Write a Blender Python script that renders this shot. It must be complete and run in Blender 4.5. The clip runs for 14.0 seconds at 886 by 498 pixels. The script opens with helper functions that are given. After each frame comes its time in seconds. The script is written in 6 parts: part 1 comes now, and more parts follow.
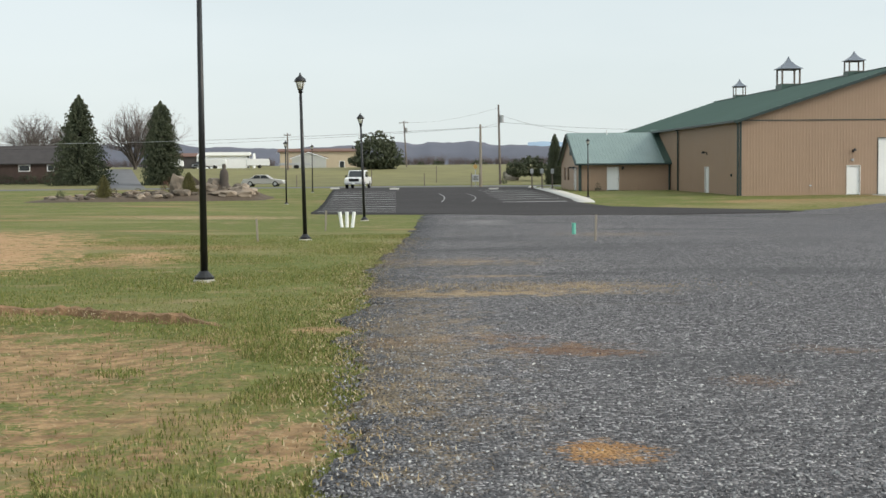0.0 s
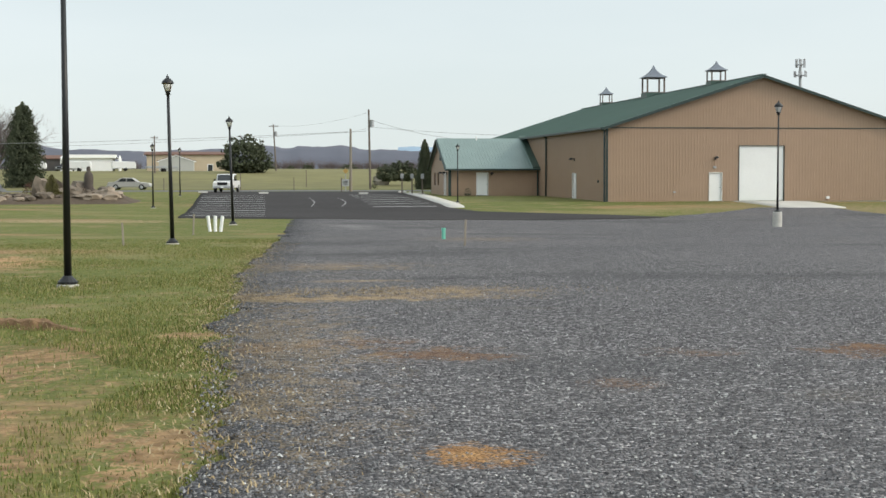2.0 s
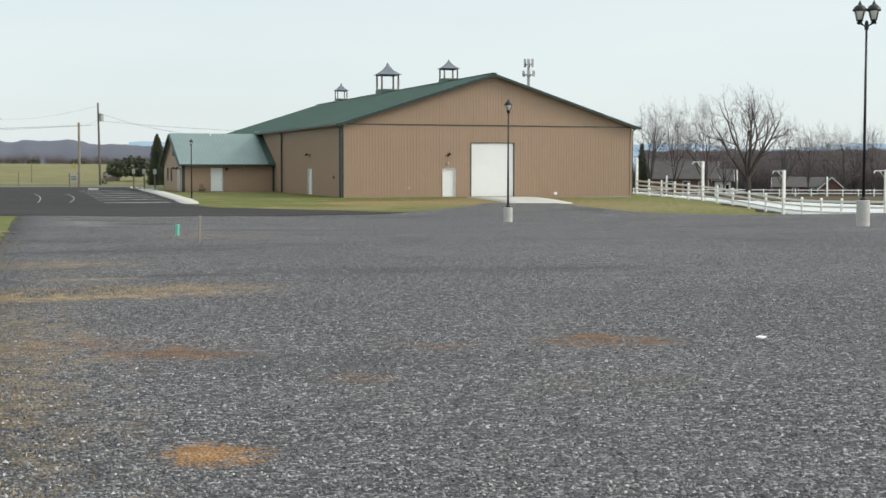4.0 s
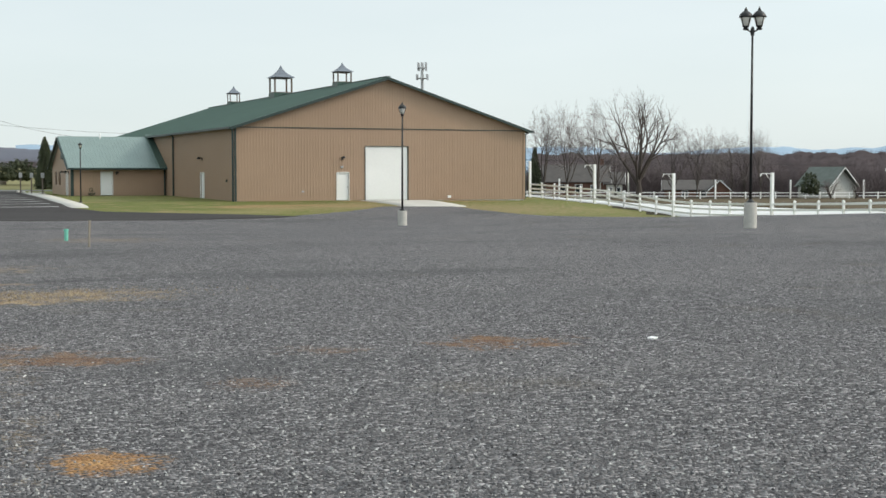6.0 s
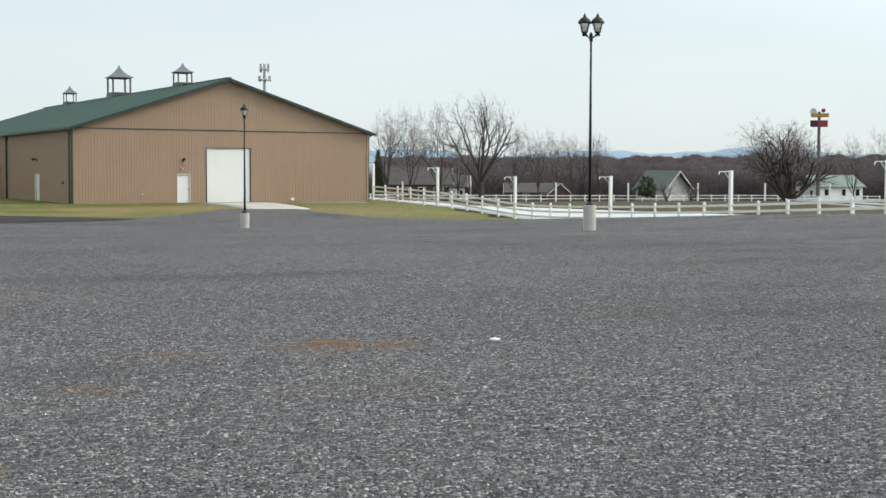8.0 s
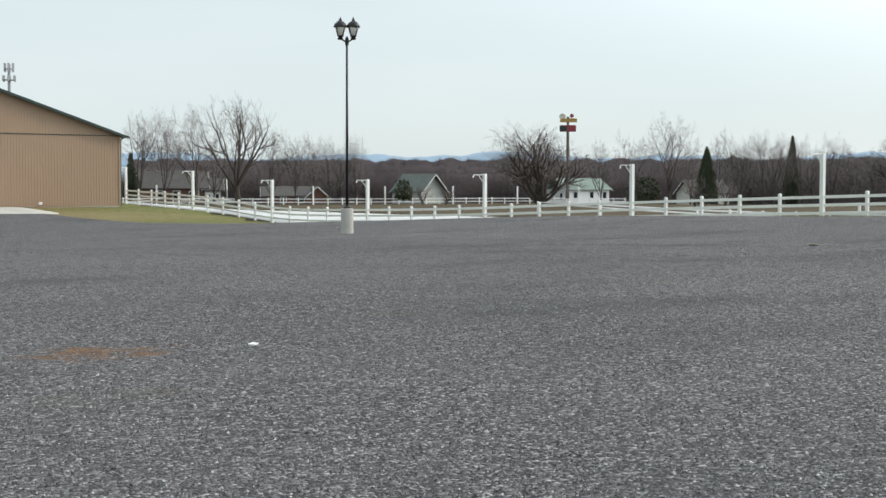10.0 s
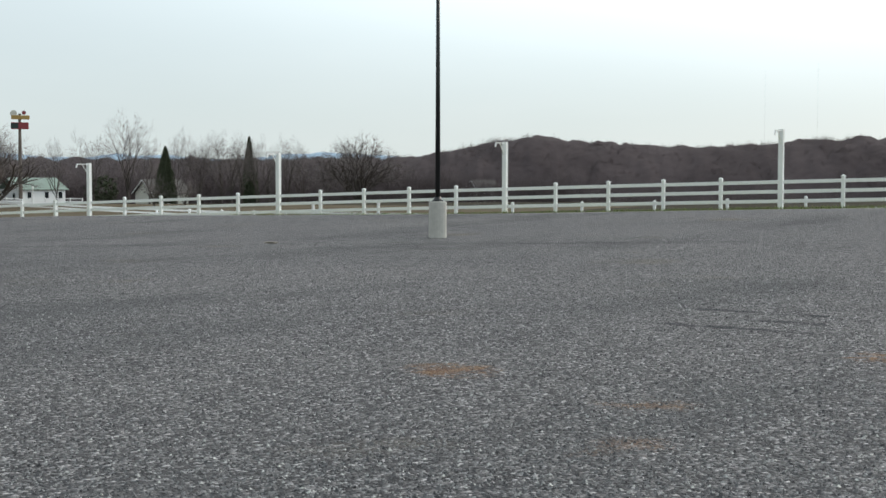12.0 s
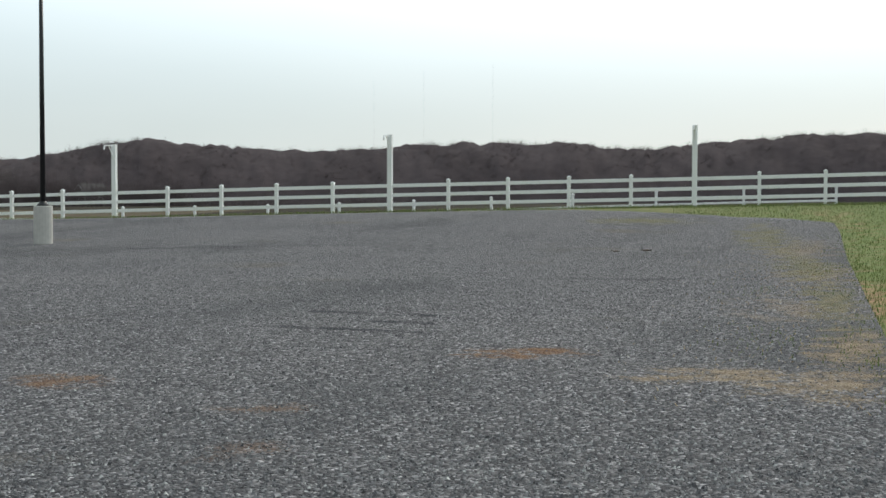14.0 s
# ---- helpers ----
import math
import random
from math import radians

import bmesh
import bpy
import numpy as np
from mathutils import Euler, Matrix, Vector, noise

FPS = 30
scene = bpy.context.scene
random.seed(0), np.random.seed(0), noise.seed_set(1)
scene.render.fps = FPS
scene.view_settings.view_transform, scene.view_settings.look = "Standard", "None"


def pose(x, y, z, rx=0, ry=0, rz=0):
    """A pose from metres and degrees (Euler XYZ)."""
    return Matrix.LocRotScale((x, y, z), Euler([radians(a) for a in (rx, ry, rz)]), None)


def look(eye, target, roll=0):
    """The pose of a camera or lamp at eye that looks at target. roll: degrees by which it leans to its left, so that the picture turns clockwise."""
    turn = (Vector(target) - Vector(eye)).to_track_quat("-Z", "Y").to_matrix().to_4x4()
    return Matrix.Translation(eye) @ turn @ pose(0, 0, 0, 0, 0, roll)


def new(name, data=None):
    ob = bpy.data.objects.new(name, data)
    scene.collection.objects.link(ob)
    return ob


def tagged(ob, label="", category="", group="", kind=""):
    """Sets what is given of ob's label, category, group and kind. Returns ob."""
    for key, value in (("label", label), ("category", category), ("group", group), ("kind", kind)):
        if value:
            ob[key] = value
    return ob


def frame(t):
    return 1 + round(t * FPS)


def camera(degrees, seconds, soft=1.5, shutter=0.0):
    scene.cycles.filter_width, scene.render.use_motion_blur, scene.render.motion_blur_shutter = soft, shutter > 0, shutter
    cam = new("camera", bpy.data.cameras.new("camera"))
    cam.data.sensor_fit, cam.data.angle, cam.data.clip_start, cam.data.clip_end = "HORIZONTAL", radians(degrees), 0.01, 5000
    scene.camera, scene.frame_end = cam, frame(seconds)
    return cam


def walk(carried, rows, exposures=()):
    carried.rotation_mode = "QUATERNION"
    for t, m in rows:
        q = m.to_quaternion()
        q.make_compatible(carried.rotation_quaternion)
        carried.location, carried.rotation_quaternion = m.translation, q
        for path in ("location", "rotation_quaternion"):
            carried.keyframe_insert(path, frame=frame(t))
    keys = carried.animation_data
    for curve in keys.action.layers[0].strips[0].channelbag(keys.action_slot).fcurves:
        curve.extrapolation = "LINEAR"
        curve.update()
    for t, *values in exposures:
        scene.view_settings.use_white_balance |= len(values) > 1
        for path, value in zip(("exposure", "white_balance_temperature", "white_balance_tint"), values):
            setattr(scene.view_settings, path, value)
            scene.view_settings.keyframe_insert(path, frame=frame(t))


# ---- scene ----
EYE = 1.6
cam = camera(35.48, 14.0, soft=1.55)
# seconds, yaw, pitch, roll: the camera turns on the spot
ROWS = [
    (0, -1.5, -3.256, 0.521),
    (0.5, -1.868, -3.253, 0.497),
    (1, -3.052, -3.154, 0.459),
    (1.5, -5.074, -3.093, 0.34),
    (2, -6.861, -3.091, 0.113),
    (2.5, -9.083, -3.152, -0.076),
    (3, -11.752, -3.19, 0.093),
    (3.5, -14.457, -3.258, 0.059),
    (4, -17.746, -3.265, -0.064),
    (4.2, -19.086, -3.245, -0.112),
    (4.55, -20.55, -3.22, -0.09),
    (5.2, -21.2, -3.18, -0.05),
    (5.8, -21.8, -3.14, -0.02),
    (6.3, -22.71, -3.1, 0.02),
    (6.5, -23.226, -3.089, 0.03),
    (7, -25.373, -3.067, -0.135),
    (7.2, -26.561, -3.04, -0.194),
    (7.6, -28, -3.02, -0.18),
    (8.2, -28.75, -3, -0.16),
    (8.8, -29.6, -2.97, -0.14),
    (9.3, -31.601, -2.951, -0.133),
    (9.5, -33.019, -2.959, -0.222),
    (10, -38.586, -2.845, -0.11),
    (10.5, -41.916, -2.771, -0.098),
    (11, -46.919, -2.779, -0.152),
    (11.5, -55.036, -2.797, -0.09),
    (12, -60.668, -2.821, -0.121),
    (12.5, -66.257, -2.857, -0.045),
    (13, -71.968, -2.799, -0.176),
    (13.5, -75.49, -2.695, -0.179),
    (14, -76.555, -2.624, -0.17),
]
EXPOSURES = [(0.0, -0.02, 6880, 15), (7.0, 0.02, 6840, 14), (9.5, -0.02, 6770, 14), (11.0, -0.12, 6730, 13.5), (12.5, -0.24, 6700, 13), (14.0, -0.32, 6670, 12.5)]
walk(cam, [(t, pose(0, 0, EYE, 90 + pitch, roll, yaw)) for t, yaw, pitch, roll in ROWS], EXPOSURES)

# ---- world and sun: bright high overcast, weak sun from the east ----
SUN_AZ, SUN_EL = 112.0, 32.0
world = bpy.data.worlds.new("sky")
scene.world = world
world.use_nodes = True
wn, wl = world.node_tree.nodes, world.node_tree.links
wn.clear()
sky = wn.new("ShaderNodeTexSky")
sky.sky_type, sky.sun_disc = "NISHITA", False
sky.sun_elevation, sky.sun_rotation = radians(SUN_EL), radians(SUN_AZ)
sky.air_density, sky.dust_density = 1.0, 0.8
sky_bg = wn.new("ShaderNodeBackground")
sky_bg.inputs[1].default_value = 0.022
wl.new(sky.outputs[0], sky_bg.inputs[0])
tc = wn.new("ShaderNodeTexCoord")
cloud_map = wn.new("ShaderNodeMapping")
cloud_map.inputs["Scale"].default_value = (1.2, 1.2, 5.0)
wl.new(tc.outputs["Generated"], cloud_map.inputs[0])
cloud = wn.new("ShaderNodeTexNoise")
cloud.inputs["Scale"].default_value, cloud.inputs["Detail"].default_value = 1.6, 5.0
wl.new(cloud_map.outputs[0], cloud.inputs["Vector"])
veil = wn.new("ShaderNodeValToRGB")
veil.color_ramp.elements[0].position, veil.color_ramp.elements[0].color = 0.35, (0.665, 0.800, 0.842, 1)
veil.color_ramp.elements[1].position, veil.color_ramp.elements[1].color = 0.65, (0.735, 0.864, 0.904, 1)
wl.new(cloud.outputs["Fac"], veil.inputs[0])
veil_bg = wn.new("ShaderNodeBackground")
veil_bg.inputs[1].default_value = 0.905
wl.new(veil.outputs[0], veil_bg.inputs[0])
# bright veil of thin cloud round the sun
toward = wn.new("ShaderNodeVectorMath")
toward.operation = "DOT_PRODUCT"
wl.new(tc.outputs["Generated"], toward.inputs[0])
toward.inputs[1].default_value = (math.sin(radians(SUN_AZ)) * math.cos(radians(SUN_EL)), math.cos(radians(SUN_AZ)) * math.cos(radians(SUN_EL)), math.sin(radians(SUN_EL)))
glow = wn.new("ShaderNodeMapRange")
glow.interpolation_type = "SMOOTHSTEP"
glow.inputs["From Min"].default_value, glow.inputs["From Max"].default_value = 0.15, 1.05
glow.inputs["To Max"].default_value = 1.2
wl.new(toward.outputs["Value"], glow.inputs["Value"])
lift = wn.new("ShaderNodeSeparateXYZ")
wl.new(tc.outputs["Generated"], lift.inputs[0])
above = wn.new("ShaderNodeMapRange")
above.interpolation_type = "SMOOTHSTEP"
above.inputs["From Min"].default_value, above.inputs["From Max"].default_value = 0.04, 0.19
above.inputs["To Min"].default_value = 0.07
wl.new(lift.outputs["Z"], above.inputs["Value"])
aureole = wn.new("ShaderNodeMath")
aureole.operation = "MULTIPLY"
wl.new(glow.outputs[0], aureole.inputs[0])
wl.new(above.outputs[0], aureole.inputs[1])
glow_bg = wn.new("ShaderNodeBackground")
glow_bg.inputs[0].default_value = (0.86, 1.0, 1.03, 1)
wl.new(aureole.outputs[0], glow_bg.inputs[1])
haze = wn.new("ShaderNodeAddShader")
wl.new(veil_bg.outputs[0], haze.inputs[0])
wl.new(glow_bg.outputs[0], haze.inputs[1])
both = wn.new("ShaderNodeAddShader")
wl.new(sky_bg.outputs[0], both.inputs[0])
wl.new(haze.outputs[0], both.inputs[1])
wout = wn.new("ShaderNodeOutputWorld")
wl.new(both.outputs[0], wout.inputs[0])

sun_data = bpy.data.lights.new("sun", "SUN")
sun_data.energy, sun_data.angle, sun_data.color = 1.55, radians(10), (1.0, 0.90, 0.76)
sun = new("sun", sun_data)
sun_from = Vector((math.sin(radians(SUN_AZ)) * math.cos(radians(SUN_EL)), math.cos(radians(SUN_AZ)) * math.cos(radians(SUN_EL)), math.sin(radians(SUN_EL))))
sun.matrix_world = look(sun_from * 80, (0, 0, 0))

# ---- materials ----


def material(name, colour, rough=0.7, metal=0.0, vary=0.12, grain=6.0, coarse=0.6, bump=0.0, bump_scale=None, spec=0.4, hue=None, piece=0.0):
    """A surface whose colour wanders at two scales, with fine relief."""
    m = bpy.data.materials.new(name)
    m.use_nodes = True
    n, l = m.node_tree.nodes, m.node_tree.links
    b = n["Principled BSDF"]
    b.inputs["Roughness"].default_value, b.inputs["Metallic"].default_value = rough, metal
    b.inputs["Specular IOR Level"].default_value = spec
    co = n.new("ShaderNodeTexCoord")
    fine, big = n.new("ShaderNodeTexNoise"), n.new("ShaderNodeTexNoise")
    for tex, scale, detail in ((fine, grain, 5), (big, coarse, 3)):
        l.new(co.outputs["Object"], tex.inputs["Vector"])
        tex.inputs["Scale"].default_value, tex.inputs["Detail"].default_value = scale, detail
    mix = n.new("ShaderNodeMath")
    mix.operation = "ADD"
    l.new(fine.outputs["Fac"], mix.inputs[0])
    l.new(big.outputs["Fac"], mix.inputs[1])
    level = mix.outputs[0]
    if piece:
        info, mul, add = n.new("ShaderNodeObjectInfo"), n.new("ShaderNodeMath"), n.new("ShaderNodeMath")
        mul.operation, add.operation = "MULTIPLY_ADD", "ADD"
        l.new(info.outputs["Random"], mul.inputs[0])
        mul.inputs[1].default_value, mul.inputs[2].default_value = 2 * piece, -piece
        l.new(mul.outputs[0], add.inputs[0])
        l.new(level, add.inputs[1])
        level = add.outputs[0]
    ramp = n.new("ShaderNodeMapRange")
    ramp.inputs["From Min"].default_value, ramp.inputs["From Max"].default_value = 0.6, 1.4
    l.new(level, ramp.inputs["Value"])
    cols = n.new("ShaderNodeMix")
    cols.data_type = "RGBA"
    c = Vector(colour)
    dark = c * (1 - vary)
    light = Vector(hue) if hue else c * (1 + vary)
    cols.inputs[6].default_value, cols.inputs[7].default_value = (*dark, 1), (*light, 1)
    l.new(ramp.outputs[0], cols.inputs[0])
    l.new(cols.outputs[2], b.inputs["Base Color"])
    if bump:
        t2, bp = n.new("ShaderNodeTexNoise"), n.new("ShaderNodeBump")
        l.new(co.outputs["Object"], t2.inputs["Vector"])
        t2.inputs["Scale"].default_value, t2.inputs["Detail"].default_value = bump_scale or grain * 4, 4
        bp.inputs["Strength"].default_value, bp.inputs["Distance"].default_value = 0.6, bump
        l.new(t2.outputs["Fac"], bp.inputs["Height"])
        l.new(bp.outputs[0], b.inputs["Normal"])
    return m


def ground_blend(name, base_dark, base_light, grain, spots, rough=0.95, voronoi=0.0, bump=0.01, coarse=0.15, extra=None):
    """Earth, grass or stone with patches of other stuff. spots: colour pair, noise scale, threshold, softness."""
    m = bpy.data.materials.new(name)
    m.use_nodes = True
    n, l = m.node_tree.nodes, m.node_tree.links
    b = n["Principled BSDF"]
    b.inputs["Roughness"].default_value, b.inputs["Specular IOR Level"].default_value = rough, 0.25
    co = n.new("ShaderNodeTexCoord")

    def noise_tex(scale, detail=5.0, stretch=None):
        t = n.new("ShaderNodeTexNoise")
        t.inputs["Scale"].default_value, t.inputs["Detail"].default_value = scale, detail
        if stretch:
            mp = n.new("ShaderNodeMapping")
            mp.inputs["Scale"].default_value = stretch
            l.new(co.outputs["Object"], mp.inputs[0])
            l.new(mp.outputs[0], t.inputs["Vector"])
        else:
            l.new(co.outputs["Object"], t.inputs["Vector"])
        return t.outputs["Fac"]

    def mix_rgb(fac, a, c):
        x = n.new("ShaderNodeMix")
        x.data_type = "RGBA"
        for value, socket in ((fac, x.inputs[0]), (a, x.inputs[6]), (c, x.inputs[7])):
            if isinstance(value, (tuple, list)):
                socket.default_value = (*value, 1)
            else:
                l.new(value, socket)
        return x.outputs[2]

    def ranged(value, lo, hi):
        r = n.new("ShaderNodeMapRange")
        r.inputs["From Min"].default_value, r.inputs["From Max"].default_value = lo, hi
        l.new(value, r.inputs["Value"])
        return r.outputs[0]

    height = noise_tex(grain, 6)
    col = mix_rgb(ranged(height, 0.3, 0.7), base_dark, base_light)
    if voronoi:
        v = n.new("ShaderNodeTexVoronoi")
        v.inputs["Scale"].default_value = voronoi
        l.new(co.outputs["Object"], v.inputs["Vector"])
        sep = n.new("ShaderNodeSeparateColor")
        l.new(v.outputs["Color"], sep.inputs[0])
        tone = n.new("ShaderNodeValToRGB")
        ramp = tone.color_ramp
        ramp.elements[0].color = (*[x * 0.6 for x in base_dark], 1)
        ramp.elements[1].color = (*[min(1, x * 2.6) for x in base_light], 1)
        for at, c in ((0.45, base_dark), (0.80, base_light), (0.93, [x * 1.5 for x in base_light])):
            ramp.elements.new(at).color = (*c, 1)
        l.new(sep.outputs[0], tone.inputs[0])
        worn = n.new("ShaderNodeMath")
        worn.operation = "MULTIPLY"
        l.new(ranged(noise_tex(coarse * 4, 4), 0.35, 0.75), worn.inputs[0])
        worn.inputs[1].default_value = 0.3
        col = mix_rgb(worn.outputs[0], tone.outputs[0], [0.75 * x for x in base_light])
        inv = n.new("ShaderNodeMath")
        inv.operation = "MULTIPLY_ADD"
        l.new(v.outputs["Distance"], inv.inputs[0])
        inv.inputs[1].default_value, inv.inputs[2].default_value = -1.0, 1.0
        height = inv.outputs[0]
    wide = ranged(noise_tex(coarse, 4), 0.3, 0.7)
    dim = n.new("ShaderNodeMix")
    dim.data_type, dim.blend_type = "RGBA", "MULTIPLY"
    dim.inputs[0].default_value = 1.0
    shade = mix_rgb(wide, (0.86, 0.86, 0.87), (1.08, 1.07, 1.06))
    l.new(col, dim.inputs[6])
    l.new(shade, dim.inputs[7])
    col = dim.outputs[2]
    for pair, scale, lo, hi, stretch in spots:
        inner = mix_rgb(ranged(noise_tex(grain * 0.8, 4), 0.3, 0.7), pair[0], pair[1])
        col = mix_rgb(ranged(noise_tex(scale, 6, stretch), lo, hi), col, inner)
    if extra:
        sets = [(ranged(noise_tex(2.6, 6, own), 0.3, 0.7), ranged(noise_tex(24.0, 4, own), 0.3, 0.7)) for own in ((1, 1, 1), (1.3, 0.9, 1))]
        for k, ((x, y, sx, sy, turn, strength), pair) in enumerate(extra):
            mp = n.new("ShaderNodeMapping")
            mp.vector_type = "TEXTURE"
            mp.inputs["Location"].default_value = (x, y, 0)
            mp.inputs["Rotation"].default_value = (0, 0, radians(turn))
            mp.inputs["Scale"].default_value = (sx, sy, 1000.0)
            l.new(co.outputs["Object"], mp.inputs[0])
            g = n.new("ShaderNodeTexGradient")
            g.gradient_type = "SPHERICAL"
            l.new(mp.outputs[0], g.inputs[0])
            shape, fleck = sets[k % 2]
            core, blot, rim = n.new("ShaderNodeMath"), n.new("ShaderNodeMath"), n.new("ShaderNodeMath")
            core.operation, blot.operation, rim.operation = "MULTIPLY", "MULTIPLY_ADD", "MULTIPLY_ADD"
            l.new(g.outputs["Fac"], core.inputs[0])
            core.inputs[1].default_value = 0.7
            l.new(shape, blot.inputs[0])
            blot.inputs[1].default_value = 0.8
            l.new(core.outputs[0], blot.inputs[2])
            l.new(fleck, rim.inputs[0])
            rim.inputs[1].default_value = 0.6
            l.new(blot.outputs[0], rim.inputs[2])
            gate = ranged(rim.outputs[0], 0.92, 1.32)
            only = n.new("ShaderNodeMath")
            only.operation = "MULTIPLY"
            l.new(gate, only.inputs[0])
            l.new(ranged(g.outputs["Fac"], 0.0, 0.3), only.inputs[1])
            strong = n.new("ShaderNodeMath")
            strong.operation = "MULTIPLY"
            l.new(only.outputs[0], strong.inputs[0])
            strong.inputs[1].default_value = strength
            inner = mix_rgb(ranged(noise_tex(grain * 0.7, 4), 0.35, 0.65), pair[0], pair[1])
            col = mix_rgb(strong.outputs[0], col, inner)
    l.new(col, b.inputs["Base Color"])
    bp = n.new("ShaderNodeBump")
    bp.inputs["Strength"].default_value, bp.inputs["Distance"].default_value = 1.0, bump
    l.new(height, bp.inputs["Height"])
    l.new(bp.outputs[0], b.inputs["Normal"])
    return m


ORANGE = ((0.30, 0.15, 0.06), (0.44, 0.25, 0.11))
STRAW = ((0.25, 0.172, 0.098), (0.42, 0.315, 0.195))
RUST = ((0.15, 0.080, 0.044), (0.26, 0.142, 0.072))
DARK = ((0.035, 0.036, 0.04), (0.06, 0.06, 0.064))
WEEDY = ((0.12, 0.115, 0.045), (0.22, 0.19, 0.095))
PALE = ((0.30, 0.29, 0.28), (0.40, 0.39, 0.37))
LOT_STAINS = [
    ((1.05, 7.28, 0.42, 0.50, 0, 1.0), ORANGE),
    ((1.05, 7.28, 0.26, 0.30, 0, 1.0), ORANGE),
    ((1.38, 11.66, 0.95, 0.8, 0, 0.8), RUST),
    ((0.70, 12.6, 0.8, 0.6, 0, 0.65), RUST),
    ((-0.05, 12.4, 0.70, 0.6, 0, 0.6), RUST),
    ((0.9, 17.75, 3.4, 0.9, 0, 0.95), STRAW),
    ((0.2, 17.6, 1.8, 0.5, 0, 0.95), STRAW),
    ((-0.2, 18.1, 1.0, 1.2, 0, 0.7), STRAW),
    ((2.3, 18.7, 1.8, 1.4, 0, 0.65), STRAW),
    ((0.7, 24.9, 2.8, 2.0, 0, 0.6), STRAW),
    ((3.0, 53.3, 1.6, 6.0, 0, 0.5), PALE),
    ((5.2, 11.4, 1.0, 0.8, 0, 0.9), RUST),
    ((3.50, 11.53, 0.60, 0.50, 0, 0.4), RUST),
    ((2.5, 9.75, 0.50, 0.50, 0, 0.5), RUST),
    ((9.45, 5.22, 0.45, 0.55, -30, 0.8), RUST),
    ((11.75, 2.12, 0.60, 0.75, 10, 1.0), RUST),
    ((11.9, 2.0, 0.35, 0.45, 10, 0.9), RUST),
    ((8.54, 3.27, 0.50, 0.45, 0, 0.5), RUST),
    ((7.11, 2.86, 0.45, 0.40, 0, 0.4), RUST),
    ((10.7, 0.45, 0.7, 0.9, 0, 0.7), STRAW),
    ((10.3, -0.4, 1.2, 0.8, 0, 0.65), STRAW),
    ((12.4, -0.7, 2.2, 0.6, 0, 0.7), STRAW),
    ((16.5, -0.3, 2.6, 1.1, 0, 0.4), STRAW),
    ((22.0, -0.7, 4.0, 1.0, 0, 0.45), STRAW),
    ((29.0, -0.5, 5.0, 1.2, 0, 0.4), STRAW),
    ((0.1, 12.0, 1.1, 9.0, 0, 0.5), STRAW),
    ((15.1, 4.5, 0.24, 1.4, -12, 2.0), DARK),
    ((13.4, 4.2, 0.20, 1.1, -12, 2.0), DARK),
    ((14.2, 3.9, 0.18, 0.9, -12, 1.8), DARK),
    ((21.0, 2.4, 0.4, 2.4, 0, 0.7), DARK),
    ((30.5, 13.0, 0.6, 7.0, 20, 0.6), DARK),
    ((26.0, 24.0, 0.6, 8.0, 30, 0.55), DARK),
    ((5.67, 38.7, 2.6, 3.0, 0, 0.3), STRAW),
    ((-0.1, 9.0, 0.45, 2.6, 0, 0.6), STRAW),
    ((2.6, 21.4, 1.6, 0.8, 0, 0.6), DARK),
    ((1.2, 21.0, 1.3, 0.5, 0, 0.7), STRAW),
    ((33.0, 0.2, 7.0, 1.0, 3, 0.8), WEEDY),
    ((24.0, -0.5, 7.0, 0.7, 3, 0.8), WEEDY),
    ((17.0, -0.7, 5.0, 0.5, 0, 0.7), WEEDY),
    ((40.0, 3.6, 3.0, 2.0, 40, 0.8), WEEDY),
]
M_GRAVEL = ground_blend("grey crushed stone", (0.087, 0.083, 0.087), (0.222, 0.212, 0.213), 9.0,
                        [(((0.12, 0.105, 0.085), (0.17, 0.14, 0.105)), 0.35, 0.62, 0.85, (1.0, 1.0, 1.0)),
                         (((0.065, 0.065, 0.068), (0.095, 0.094, 0.096)), 0.12, 0.52, 0.75, (1.0, 2.2, 1.0))],
                        voronoi=38.0, bump=0.035, coarse=0.12, extra=LOT_STAINS)
CLAY = ((0.31, 0.18, 0.088), (0.46, 0.29, 0.155))
SOIL = ((0.19, 0.115, 0.055), (0.37, 0.235, 0.12))
